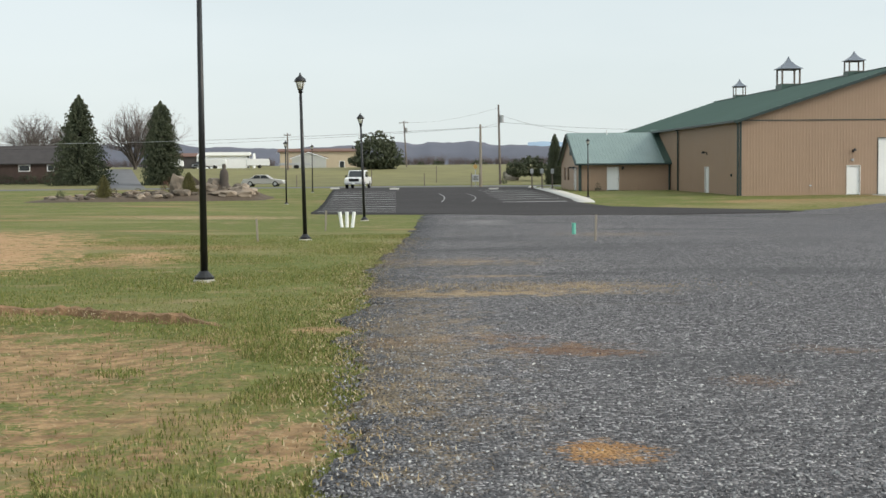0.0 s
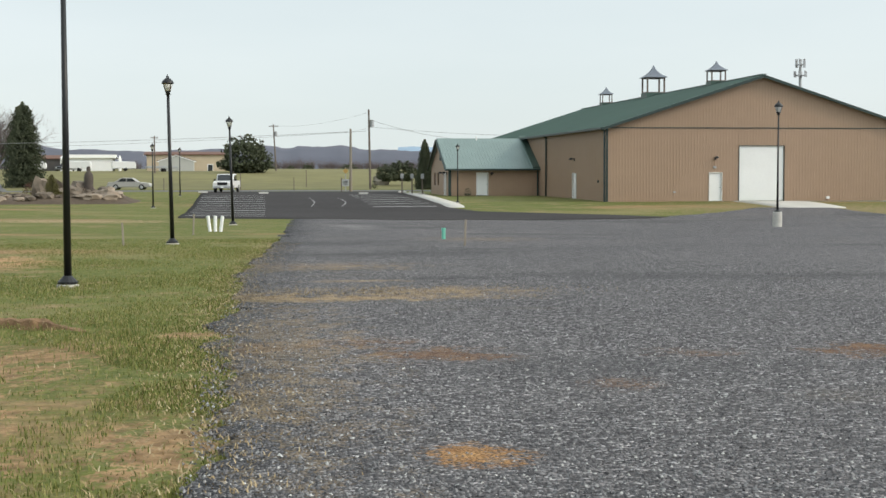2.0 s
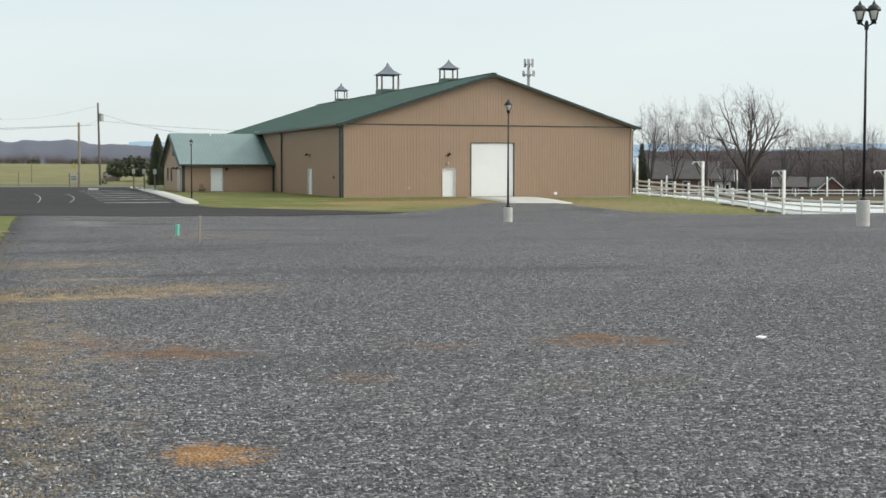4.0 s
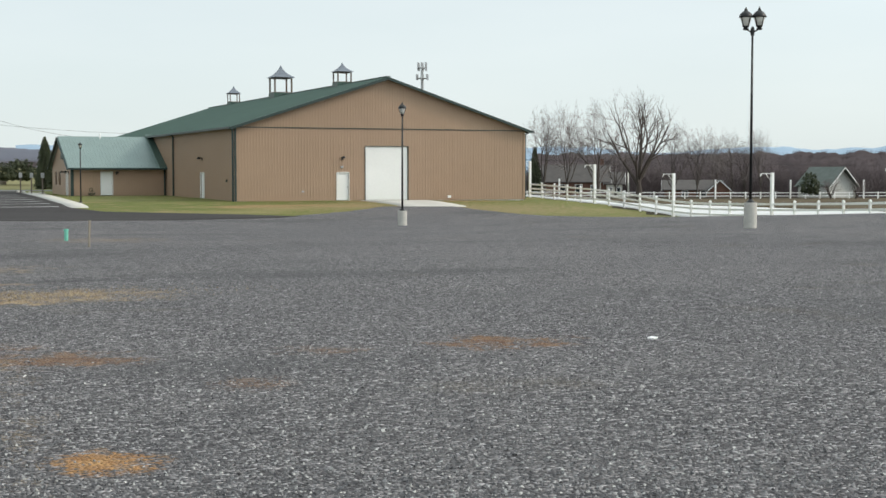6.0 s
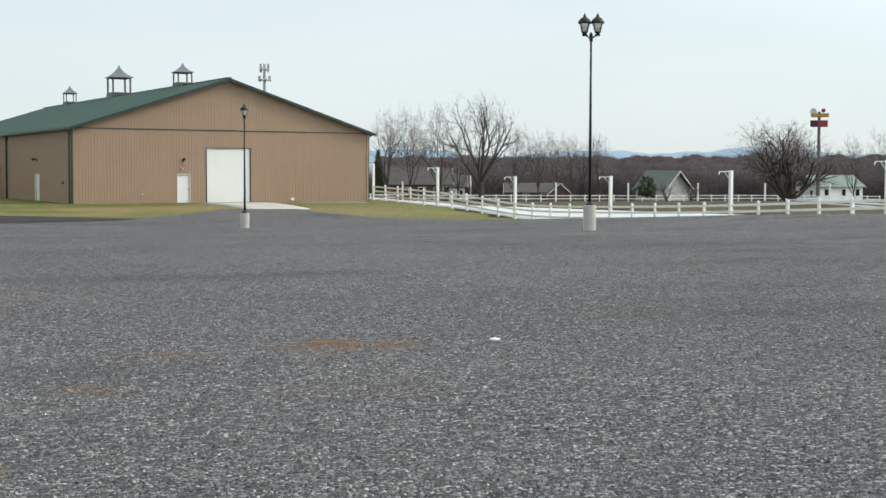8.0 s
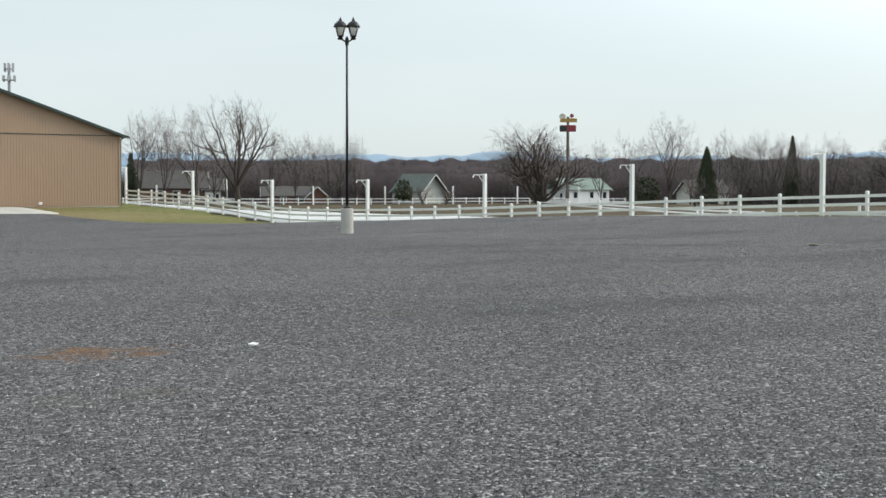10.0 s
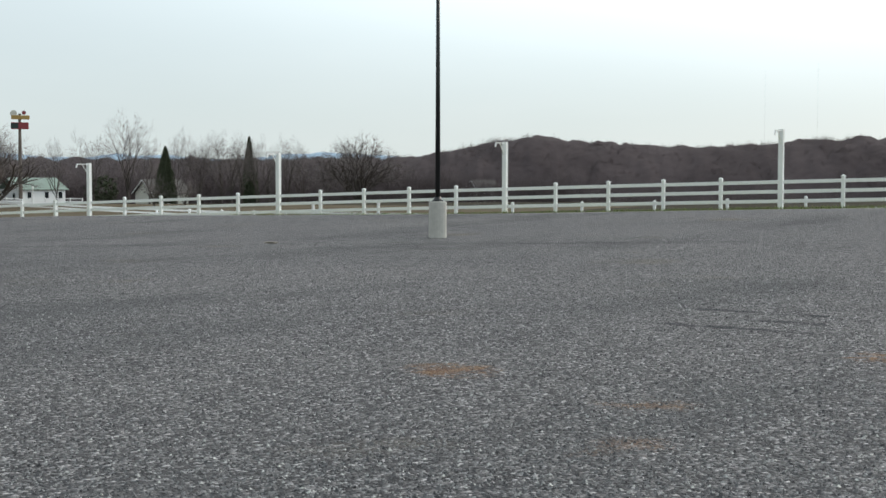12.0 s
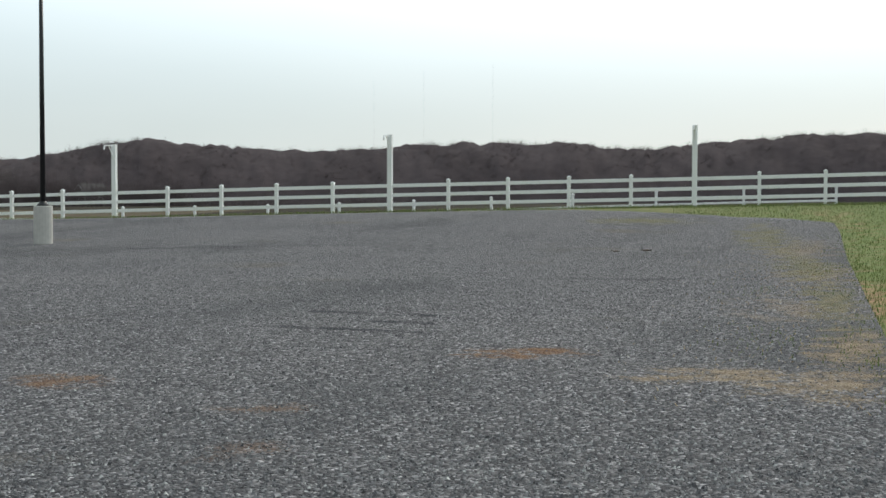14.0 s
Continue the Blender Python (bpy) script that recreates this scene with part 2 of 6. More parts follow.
M_GRASS = ground_blend("patchy spring grass", (0.080, 0.100, 0.022), (0.168, 0.178, 0.046), 9.0,
                       [(((0.20, 0.165, 0.070), (0.27, 0.23, 0.105)), 0.22, 0.52, 0.75, (0.5, 1.0, 1.0)),
                        (SOIL, 0.16, 0.58, 0.68, (0.5, 1.3, 1.0)),
                        (((0.21, 0.145, 0.075), (0.33, 0.24, 0.13)), 1.4, 0.56, 0.74, (0.6, 1.0, 1.0))],
                       bump=0.06, coarse=0.05,
                       extra=[((-5.0, 9.4, 4.4, 7.0, 0, 2.4), SOIL),
                              ((-6.5, 11.0, 3.4, 4.6, 0, 2.0), SOIL),
                              ((-4.2, 8.4, 3.3, 4.6, 0, 2.6), SOIL),
                              ((-1.5, 8.6, 1.5, 3.6, 0, 0.5), SOIL),
                              ((-5.4, 27.0, 1.8, 3.6, 0, 2.0), SOIL),
                              ((-5.6, 12.4, 4.6, 3.6, 0, 2.4), SOIL),
                              ((-3.3, 7.6, 2.2, 3.2, 0, 2.4), SOIL),
                              ((-0.72, 7.9, 0.5, 1.3, 0, 2.0), SOIL),
                              ((-0.8, 13.8, 0.7, 0.5, 0, 1.6), SOIL),
                              ((-2.6, 12.6, 2.2, 2.2, 0, 1.4), SOIL),
                              ((-11.4, 37.0, 4.6, 11.0, 15, 3.0), CLAY),
                              ((-8.6, 28.0, 2.7, 7.5, 15, 3.0), CLAY),
                              ((-5.4, 28.5, 1.2, 3.0, 10, 2.0), CLAY),
                              ((-9.0, 62.0, 6.0, 4.0, 0, 1.6), ((0.26, 0.19, 0.10), (0.36, 0.26, 0.15))),
                              ((34.0, -9.0, 36.0, 15.0, 0, 3.0), ((0.085, 0.13, 0.028), (0.16, 0.20, 0.05))),
                              ((39.0, 92.0, 20.0, 9.0, 0, 1.3), ((0.19, 0.15, 0.07), (0.27, 0.21, 0.11))),
                              ((53.0, 20.0, 3.5, 40.0, 0, 1.5), ((0.10, 0.12, 0.035), (0.19, 0.18, 0.07)))])
M_FIELD = material("pale dry pasture", (0.17, 0.155, 0.06), 0.95, vary=0.3, grain=0.25, coarse=0.03, bump=0.05)
M_ASPHALT = material("dark asphalt", (0.048, 0.044, 0.044), 1.0, spec=0.12, vary=0.22, grain=2.0, coarse=0.12, bump=0.006, bump_scale=60)
M_ROAD = material("worn grey asphalt", (0.11, 0.11, 0.115), 0.85, vary=0.15, grain=1.0, coarse=0.1)
M_CONCRETE = material("pale concrete", (0.50, 0.48, 0.44), 0.85, vary=0.15, grain=8.0, coarse=0.8, bump=0.003)
M_LINE = material("white road paint", (0.55, 0.55, 0.53), 0.8, vary=0.2, grain=5)
M_WHITE = material("white vinyl", (0.87, 0.87, 0.86), 0.45, vary=0.04, grain=3)
M_DUST = material("white stone dust", (0.57, 0.57, 0.565), 0.95, vary=0.08, grain=2.0, coarse=0.1)
M_BROWN = material("dead brown grass", (0.048, 0.041, 0.030), 1.0, spec=0.03, vary=0.3, grain=0.5, coarse=0.05)
M_FOOTING = material("brown arena footing", (0.105, 0.083, 0.055), 1.0, spec=0.05, vary=0.25, grain=0.6, coarse=0.06)
M_TAN = material("tan painted steel siding", (0.365, 0.247, 0.17), 0.5, vary=0.05, grain=1.2, coarse=0.25)
M_TRIM = material("dark green steel trim", (0.025, 0.045, 0.042), 0.45, vary=0.1)
M_ROOF = material("green steel roofing", (0.050, 0.092, 0.076), 0.42, vary=0.10, grain=0.8, coarse=0.15)
M_ROOF_PALE = material("pale green steel roofing", (0.17, 0.235, 0.22), 0.36, vary=0.08, grain=0.8, coarse=0.2)
M_DOOR = material("white painted steel door", (0.80, 0.80, 0.78), 0.4, vary=0.03)
M_BLACK = material("black painted metal", (0.012, 0.012, 0.013), 0.4, vary=0.2, grain=10)
# opaque; on the lanterns its paleness stands in for sky seen through
M_LAMPGLASS = material("pale opaque lamp glass", (0.82, 0.80, 0.76), 0.25, vary=0.05)
M_SILVER = material("weathered grey steel", (0.38, 0.39, 0.40), 0.45, metal=0.3, vary=0.1)
M_BARK = material("grey brown bark", (0.085, 0.070, 0.060), 0.95, vary=0.3, grain=4)
M_FARWOOD = material("far bare branches", (0.128, 0.104, 0.105), 1.0, spec=0.1, vary=0.3, grain=0.1, coarse=0.03)
M_TWIG = material("bare grey brown twigs", (0.172, 0.144, 0.137), 0.95, vary=0.25, grain=0.5)
M_NEEDLE = material("dark evergreen needles", (0.054, 0.064, 0.035), 0.9, vary=0.45, grain=3, coarse=0.8)
M_WOODS = material("bare winter woods", (0.070, 0.056, 0.058), 1.0, spec=0.05, vary=0.32, grain=0.5, coarse=0.05)
# distance haze is mixed into both hill colours as blue
M_HAZED_HILL = material("hills with haze in the colour", (0.105, 0.110, 0.138), 0.95, vary=0.22, grain=0.02, coarse=0.003)
M_HAZED_HILL_FAR = material("far hills with more haze in the colour", (0.27, 0.37, 0.47), 0.95, vary=0.04, grain=0.004, coarse=0.001)
M_SLATE = material("dark blue grey metal", (0.15, 0.17, 0.20), 0.4, metal=0.2, vary=0.1)
M_POLE = material("weathered timber pole", (0.16, 0.13, 0.11), 0.9, vary=0.25, grain=5)
M_BRICK = material("dull red brick", (0.16, 0.085, 0.062), 0.9, vary=0.2, grain=2)
M_SHINGLE = material("grey brown shingles", (0.088, 0.080, 0.076), 0.9, vary=0.2, grain=1.5)
M_GREENROOF = material("weathered green roof", (0.19, 0.245, 0.21), 0.7, vary=0.15, grain=1.5)
M_CREAM = material("cream painted siding", (0.62, 0.60, 0.53), 0.7, vary=0.06)
M_BUFF = material("buff block wall", (0.55, 0.45, 0.32), 0.8, vary=0.08)
M_GLASS_DARK = material("dark window glass", (0.02, 0.024, 0.028), 0.08, vary=0.1, spec=0.6)
M_CARPAINT = material("silver car paint", (0.42, 0.40, 0.38), 0.3, metal=0.3, vary=0.03)
M_WHITEPAINT = material("white vehicle paint", (0.75, 0.75, 0.74), 0.3, vary=0.03)
M_TYRE = material("black rubber", (0.012, 0.012, 0.012), 0.85, vary=0.2)
M_PALEGREY = material("pale grey siding", (0.46, 0.46, 0.43), 0.7, vary=0.06)
M_FADED = material("faded road paint", (0.40, 0.40, 0.39), 0.85, vary=0.25, grain=3)
M_MULCH = material("dark brown mulch", (0.09, 0.065, 0.045), 0.95, vary=0.3, grain=3)
M_ROCK = material("tan and grey field rock", (0.20, 0.160, 0.122), 0.9, vary=0.6, grain=1.5, coarse=0.4, bump=0.04, piece=0.4)
M_GREENPIPE = material("pale green plastic pipe", (0.16, 0.52, 0.40), 0.4, vary=0.05)
M_STAKE = material("raw wooden stake", (0.27, 0.235, 0.19), 0.85, vary=0.2, grain=12)
M_YELLOW = material("yellow sign paint", (0.44, 0.28, 0.09), 0.5, vary=0.05)
M_BRICKDARK = material("dark brown brick", (0.075, 0.050, 0.042), 0.9, vary=0.25, grain=2)
M_EARTH = material("raw orange earth", (0.22, 0.128, 0.068), 0.95, vary=0.45, grain=14.0, coarse=2.0, bump=0.02, bump_scale=40)
M_DARKROOF = material("dark brown shingles", (0.050, 0.044, 0.043), 0.9, vary=0.2, grain=1.5)
M_DULLROOF = material("dull grey green roofing", (0.125, 0.145, 0.13), 0.8, vary=0.2, grain=1.5)
M_OLIVE = material("dry olive needles", (0.11, 0.10, 0.035), 0.9, vary=0.4, grain=3, coarse=0.8)
M_RED = material("red sign paint", (0.28, 0.05, 0.06), 0.5, vary=0.05)

# ---- mesh helpers ----


def box(bm, size, centre=(0, 0, 0), m=None):
    mat = Matrix.Translation(centre) @ Matrix.Diagonal((*size, 1))
    return bmesh.ops.create_cube(bm, size=1, matrix=(m @ mat) if m else mat)["verts"]


def tube(bm, r0, r1, z0, z1, segs=12, x=0, y=0, m=None):
    mat = Matrix.Translation((x, y, (z0 + z1) / 2))
    return bmesh.ops.create_cone(bm, cap_ends=True, segments=segs, radius1=r0, radius2=r1, depth=z1 - z0, matrix=(m @ mat) if m else mat)["verts"]


def lathe(bm, profile, segs=12, m=None):
    """profile: radius, height from bottom to top."""
    rings = []
    for r, z in profile:
        ring = [bm.verts.new((r * math.cos(2 * math.pi * i / segs), r * math.sin(2 * math.pi * i / segs), z)) for i in range(segs)]
        rings.append(ring)
    for a, b in zip(rings, rings[1:]):
        for i in range(segs):
            bm.faces.new((a[i], a[(i + 1) % segs], b[(i + 1) % segs], b[i]))
    bm.faces.new(list(reversed(rings[0])))
    bm.faces.new(rings[-1])
    if m:
        bmesh.ops.transform(bm, matrix=m, verts=[v for r in rings for v in r])


def beam(bm, a, b, width, height=None):
    """A square bar from a to b."""
    a, b = Vector(a), Vector(b)
    d = b - a
    m = Matrix.Translation((a + b) / 2) @ d.to_track_quat("Z", "Y").to_matrix().to_4x4()
    box(bm, (width, height or width, d.length), m=m)


def prism(bm, outline, x0, x1, axis="x"):
    """An outline in the (y, z) plane pushed from x0 to x1, or in (x, z) along y."""
    ends = []
    for e in (x0, x1):
        ends.append([bm.verts.new((e, p, q) if axis == "x" else (p, e, q)) for p, q in outline])
    n = len(outline)
    for i in range(n):
        bm.faces.new((ends[0][i], ends[0][(i + 1) % n], ends[1][(i + 1) % n], ends[1][i]))
    bm.faces.new(list(reversed(ends[0])))
    bm.faces.new(ends[1])


def mesh_of(name, bm, mat, smooth=False, bevel=0.0):
    if bevel:
        bmesh.ops.bevel(bm, geom=list(bm.edges), offset=bevel, segments=1, affect="EDGES", clamp_overlap=True)
    bmesh.ops.recalc_face_normals(bm, faces=bm.faces)
    me = bpy.data.meshes.new(name)
    bm.to_mesh(me)
    bm.free()
    me.materials.append(mat)
    if smooth:
        me.polygons.foreach_set("use_smooth", [True] * len(me.polygons))
    return me


def part(name, bm, mat, parent=None, label="", smooth=False, bevel=0.0):
    ob = new(name, mesh_of(name, bm, mat, smooth, bevel))
    ob.parent = parent
    return tagged(ob, label) if label else ob


def share(name, me, parent, m):
    """One more piece on a mesh that is there already."""
    ob = new(name, me)
    ob.parent = parent
    ob.matrix_basis = m
    return ob


def thing(name, label, category, m=None, group="", kind=""):
    ob = tagged(new(name), label, category, group, kind)
    if m is not None:
        ob.matrix_basis = m
    return ob


def sheet(name, verts, faces, mat, smooth=True):
    me = bpy.data.meshes.new(name)
    me.from_pydata([tuple(v) for v in verts], [], faces)
    me.materials.append(mat)
    if smooth:
        me.polygons.foreach_set("use_smooth", [True] * len(me.polygons))
    me.update()
    return new(name, me)


# ---- the lie of the land ----
GX = [-80.0, -25.0, 0.0, 27.0, 50.5, 54.3, 75.0, 130.0]
GY = [-20.0, 5.0, 30.0, 50.0, 70.0, 85.0, 100.0, 125.0, 160.0]
GRADE = [
    [0.1, 0.0, 0.0, -0.1, -0.2, -0.2, -0.2, -0.2, -0.2],
    [0.1, 0.05, -0.05, -0.25, -0.35, -0.45, -0.5, -0.3, -0.2],
    [0.15, 0.07, -0.14, -0.38, -0.6, -0.75, -0.65, -0.35, -0.2],
    [0.6, 0.15, -0.15, -0.65, -1.15, -1.15, -0.45, -0.34, -0.3],
    [1.2, 0.80, 0.14, -0.22, -0.95, -1.45, -0.6, -0.3, -0.3],
    [1.2, 0.66, -0.02, -0.70, -1.45, -1.72, -0.93, -0.35, -0.3],
    [0.0, -0.3, -0.8, -1.1, -1.25, -1.55, -1.6, -1.65, -1.85],
    [-0.8, -1.0, -1.3, -1.5, -1.7, -1.8, -1.9, -2.05, -2.25],
]


def glide(xs, row, x):
    """Smooth curve through the row's values."""
    x = min(max(x, xs[0]), xs[-1])
    i = 0
    while i < len(xs) - 2 and x > xs[i + 1]:
        i += 1
    d = [(row[k + 1] - row[k]) / (xs[k + 1] - xs[k]) for k in range(len(xs) - 1)]

    def slope(k):
        if k == 0 or k == len(xs) - 1 or d[k - 1] * d[k] <= 0:
            return 0.0
        return 2 * d[k - 1] * d[k] / (d[k - 1] + d[k])

    w = xs[i + 1] - xs[i]
    t = (x - xs[i]) / w
    return ((2 * t**3 - 3 * t**2 + 1) * row[i] + (t**3 - 2 * t**2 + t) * w * slope(i)
            + (3 * t**2 - 2 * t**3) * row[i + 1] + (t**3 - t**2) * w * slope(i + 1))


def soft_step(a, b, x):
    t = min(max((x - a) / (b - a), 0.0), 1.0)
    return t * t * (3 - 2 * t)


def land(x, y):
    """Height of the ground."""
    h = glide(GX, [glide(GY, row, y) for row in GRADE], x)
    r = math.hypot(x, y)
    west = 1 - soft_step(10, 60, x - 0.12 * (y - 150))
    h += west * (2.5 * soft_step(165, 265, y) + 1.0 * soft_step(265, 420, y))
    h -= (1 - west) * 1.9 * soft_step(225, 300, r)
    return h


def on_land(x, y, up=0.0, turn=0.0):
    return pose(x, y, land(x, y) + up, 0, 0, turn)

# ---- ground: one sheet to the horizon ----


LEDGE = [(-16.0, 18.6), (-8.0, 17.2), (-4.81, 16.38), (-3.81, 16.0), (-2.74, 15.19), (-2.4, 14.98), (-1.7, 14.3), (-0.9, 13.9)]


def ledge_y(x):
    """Where the little earth bank crosses the lawn."""
    for (x0, y0), (x1, y1) in zip(LEDGE, LEDGE[1:]):
        if x <= x1:
            return y0 + (y1 - y0) * (x - x0) / (x1 - x0)
    return LEDGE[-1][1]


def build_ground():
    radii = [0.0]
    r = 1.5
    while r < 4200:
        radii.append(r)
        r *= 1.034
    spokes = 260
    verts, faces = [], []
    for r in radii:
        for i in range(spokes):
            a = 2 * math.pi * i / spokes
            x, y = r * math.sin(a), r * math.cos(a)
            bank = 0.0
            if 9 < r < 32 and -16 < x < -0.9:
                bank = -0.11 * (1 - soft_step(-0.45, 0.2, y - ledge_y(x))) * soft_step(1.2, 3, -x) * soft_step(8, 12, y)
            verts.append((x, y, land(x, y) + bank + 0.02 * noise.noise((x * 0.5, y * 0.5, 0)) * soft_step(3, 8, r)))
    for k in range(len(radii) - 1):
        for i in range(spokes):
            j = (i + 1) % spokes
            faces.append((k * spokes + i, k * spokes + j, (k + 1) * spokes + j, (k + 1) * spokes + i))
    g = sheet("ground", verts, faces, M_GRASS)
    g.data.materials.append(M_FIELD)
    g.data.materials.append(M_BROWN)
    for p in g.data.polygons:
        c = p.center
        if c.x > 54.6 and c.y > -30:
            p.material_index = 2
        elif math.hypot(c.x, c.y) > 172:
            p.material_index = 1
    return tagged(g, "patchy green and straw-coloured grass ground with bare soil", "ground", kind="structure")


build_ground()


def spread(name, rows, cols, up, mat, label, category="", rough_edge=0.0, kind="structure"):
    """A sheet that lies on the land. rows: y, left x, right x."""
    verts, faces = [], []
    for k, (y, a, b) in enumerate(rows):
        a += rough_edge * (noise.noise((y * 0.9, 3.1, a)) + 0.6 * noise.noise((y * 3.7, 9.1, 0)) + 0.3 * noise.noise((y * 11.0, 5.5, 0)))
        b += rough_edge * (noise.noise((y * 0.8, 13.1, b)) + 0.6 * noise.noise((y * 3.1, 19.1, 0)))
        for i in range(cols + 1):
            u = min(max((i - 1) / (cols - 2), 0.0), 1.0)
            x = a + (b - a) * u + (0.05 if i == 1 else -0.05 if i == cols - 1 else 0.0)
            edge = 0 if (i == 0 or i == cols or k == 0 or k == len(rows) - 1) else 1
            verts.append((x, y, land(x, y) + (up if edge else -0.12)))
    w = cols + 1
    for k in range(len(rows) - 1):
        for i in range(cols):
            q = k * w + i
            faces.append((q, q + 1, q + w + 1, q + w))
    return tagged(sheet(name, verts, faces, mat), label, category or name, kind=kind)


def build_ledge():
    """A low eroded bank of bare earth, ragged along its lip."""
    verts, faces, n = [], [], 7
    steps = 330
    for i in range(steps + 1):
        x = -12.0 + 10.6 * i / steps
        fade = soft_step(-1.4, -2.6, x)
        y = ledge_y(x) + 0.10 * noise.noise((x * 2.2, 1.0, 0)) + 0.05 * noise.noise((x * 7.0, 4.0, 0))
        lip = (0.055 + 0.045 * noise.noise((x * 1.7, 8.0, 0)) + 0.03 * noise.noise((x * 6.0, 2.0, 0))) * fade
        for off, up in ((0.42, -0.05), (0.22, 0.3 * lip), (0.07, lip), (0.0, lip * 0.7), (-0.05, -0.05), (-0.14, -0.10), (-0.36, -0.16)):
            ragged = 0.02 * noise.noise((x * 9, off * 20, 3.0)) * fade
            verts.append((x, y + off, land(x, y + off) + up * max(fade, 0.3) + ragged - 0.05 * (1 - fade)))
    for i in range(steps):
        for j in range(n - 1):
            q = i * n + j
            faces.append((q, q + 1, q + n + 1, q + n))
    return tagged(sheet("earth_ledge", verts, faces, M_EARTH, False), "low ragged ledge of bare orange earth across the lawn", "soil", kind="structure")


build_ledge()


def between(points, y):
    """x on a line of (y, x) points."""
    for (y0, x0), (y1, x1) in zip(points, points[1:]):
        if y0 <= y <= y1:
            return x0 + (x1 - x0) * (y - y0) / (y1 - y0)
    return points[-1][1] if y > points[-1][0] else points[0][1]


LOT_LEFT = [(-1.6, 37.0), (-1.5, 32.5), (-1.3, 25.9), (-1.15, 18.6), (-1.05, 14.0), (-0.95, 9.0), (-0.9, -0.3), (5, -0.3), (8, -0.40), (11, -0.52), (16, -0.60), (21, -0.60), (30, -0.3), (42, 0.2), (60, 0.6), (67.5, 0.7), (72, 9.0), (80, 22.0), (86, 25.0), (94, 34.0)]
LOT_RIGHT = [(-1.6, 38.0), (-0.5, 40.0), (1.1, 41.5), (2.9, 43.8), (4.9, 46.0), (7.1, 47.9), (12, 48.8), (20, 49.7), (32, 51.0), (60, 51.9), (74, 52.2), (75.2, 47.5), (84, 43.0), (94, 38.5)]
lot_rows, y = [], -1.6
while y < 93.6:
    lot_rows.append((y, between(LOT_LEFT, y), between(LOT_RIGHT, y)))
    y += 0.05 if y < 0 else 0.12 if y < 30 else 0.3
spread("gravel_lot", lot_rows, 46, 0.035, M_GRAVEL, "wide grey crushed-stone parking lot with rusty stains", "gravel lot", 0.30)

ASPH_L = [(68, -4.8), (146, -7.6)]
ASPH_R = [(68, 6.0), (72, 10.0), (80, 22.0), (83, 24.0), (86, 21.5), (89, 13.2), (94, 11.6), (137, 12.4), (146, 13.5)]
spread("asphalt_car_park", [(68 + 0.6 * i, between(ASPH_L, 68 + 0.6 * i), between(ASPH_R, 68 + 0.6 * i)) for i in range(131)], 24, 0.07, M_ASPHALT,
       "dark new asphalt car park with white stall lines", "car park", 0.1)
spread("concrete_walk", [(93.8 + i, 11.5 + 0.026 * i, 12.9 + 0.026 * i) for i in range(44)], 4, 0.09, M_CONCRETE, "pale concrete walk beside the car park", "pavement")
spread("door_slab", [(93.0 + 0.5 * i, 35.0 - 0.1 * i, 39.9 - 0.06 * i) for i in range(15)], 6, 0.06, M_CONCRETE, "pale concrete apron in front of the barn door", "slab")
spread("stone_dust_strip", [(y, 55.2, 77.0) for y in range(48, 135, 2)], 10, 0.05, M_DUST, "white stone-dust strip behind the fence", "arena edge")
spread("arena_footing", [(y, 77.0, 165.0) for y in range(62, 182, 3)], 12, 0.05, M_FOOTING, "brown footing of the outdoor riding arena", "arena")
spread("road", [(150 + 1.5 * i, -130.0, 60.0) for i in range(8)], 60, 0.05, M_ROAD, "worn grey public road beyond the car park", "road")
spread("drive", [(161 + 6 * i, -36 - 1.2 * i, -30 - 1.3 * i) for i in range(18)], 3, 0.05, M_ROAD, "grey driveway to the far house", "road")


def paint_line(x0, y0, x1, y1, width=0.11):
    n = max(2, int(math.hypot(x1 - x0, y1 - y0)))
    d = Vector((x1 - x0, y1 - y0)).normalized()
    side = Vector((-d.y, d.x)) * width / 2
    verts, faces = [], []
    for i in range(n + 1):
        c = Vector((x0, y0)).lerp(Vector((x1, y1)), i / n)
        for s in (-1, 1):
            p = c + side * s
            verts.append((p.x, p.y, land(p.x, p.y) + 0.078))
    for i in range(n):
        faces.append((2 * i, 2 * i + 1, 2 * i + 3, 2 * i + 2))
    return tagged(sheet("stall_line", verts, faces, M_FADED), "white painted stall line on asphalt", "road marking", "stall lines", "structure")


for i in range(11):
    yy = 72.0 + 5.2 * i
    paint_line(between(ASPH_L, yy) + 0.3, yy, -0.008 * yy, yy, 0.5)
for i in range(7):
    yy = 95.0 + 5.2 * i
    paint_line(6.6, yy, 11.0, yy, 0.5)
for x0, bend in ((2.4, 0.5), (4.5, 0.8)):
    for k in range(5):
        paint_line(x0 + bend * math.sin(k * 0.5), 96 + 4 * k, x0 + bend * math.sin((k + 1) * 0.5), 100 + 4 * k, 0.05)

for x, y in ((-7.2, 139.0), (-1.2, 134.0), (8.2, 131.0)):
    ws = thing("wheel_stop", "pale concrete wheel stop on the asphalt", "wheel stop", on_land(x, y, 0.07), "wheel stops")
    bm = bmesh.new()
    prism(bm, [(-0.12, 0.0), (0.12, 0.0), (0.08, 0.15), (-0.08, 0.15)], -0.45, 0.45, "x")
    part("block", bm, M_CONCRETE, ws)

# ---- the barn ----
BARN_W, BARN_L, EAVE_H, RIDGE_H = 23.8, 54.0, 5.48, 9.30
barn = thing("barn", "large tan steel-sided barn with green roof and cupolas", "barn", pose(24.15, 100.0, -0.46, 0, 0, 1.5))


def roof_at(x):
    return EAVE_H + (RIDGE_H - EAVE_H) * (1 - abs(x - BARN_W / 2) / (BARN_W / 2))


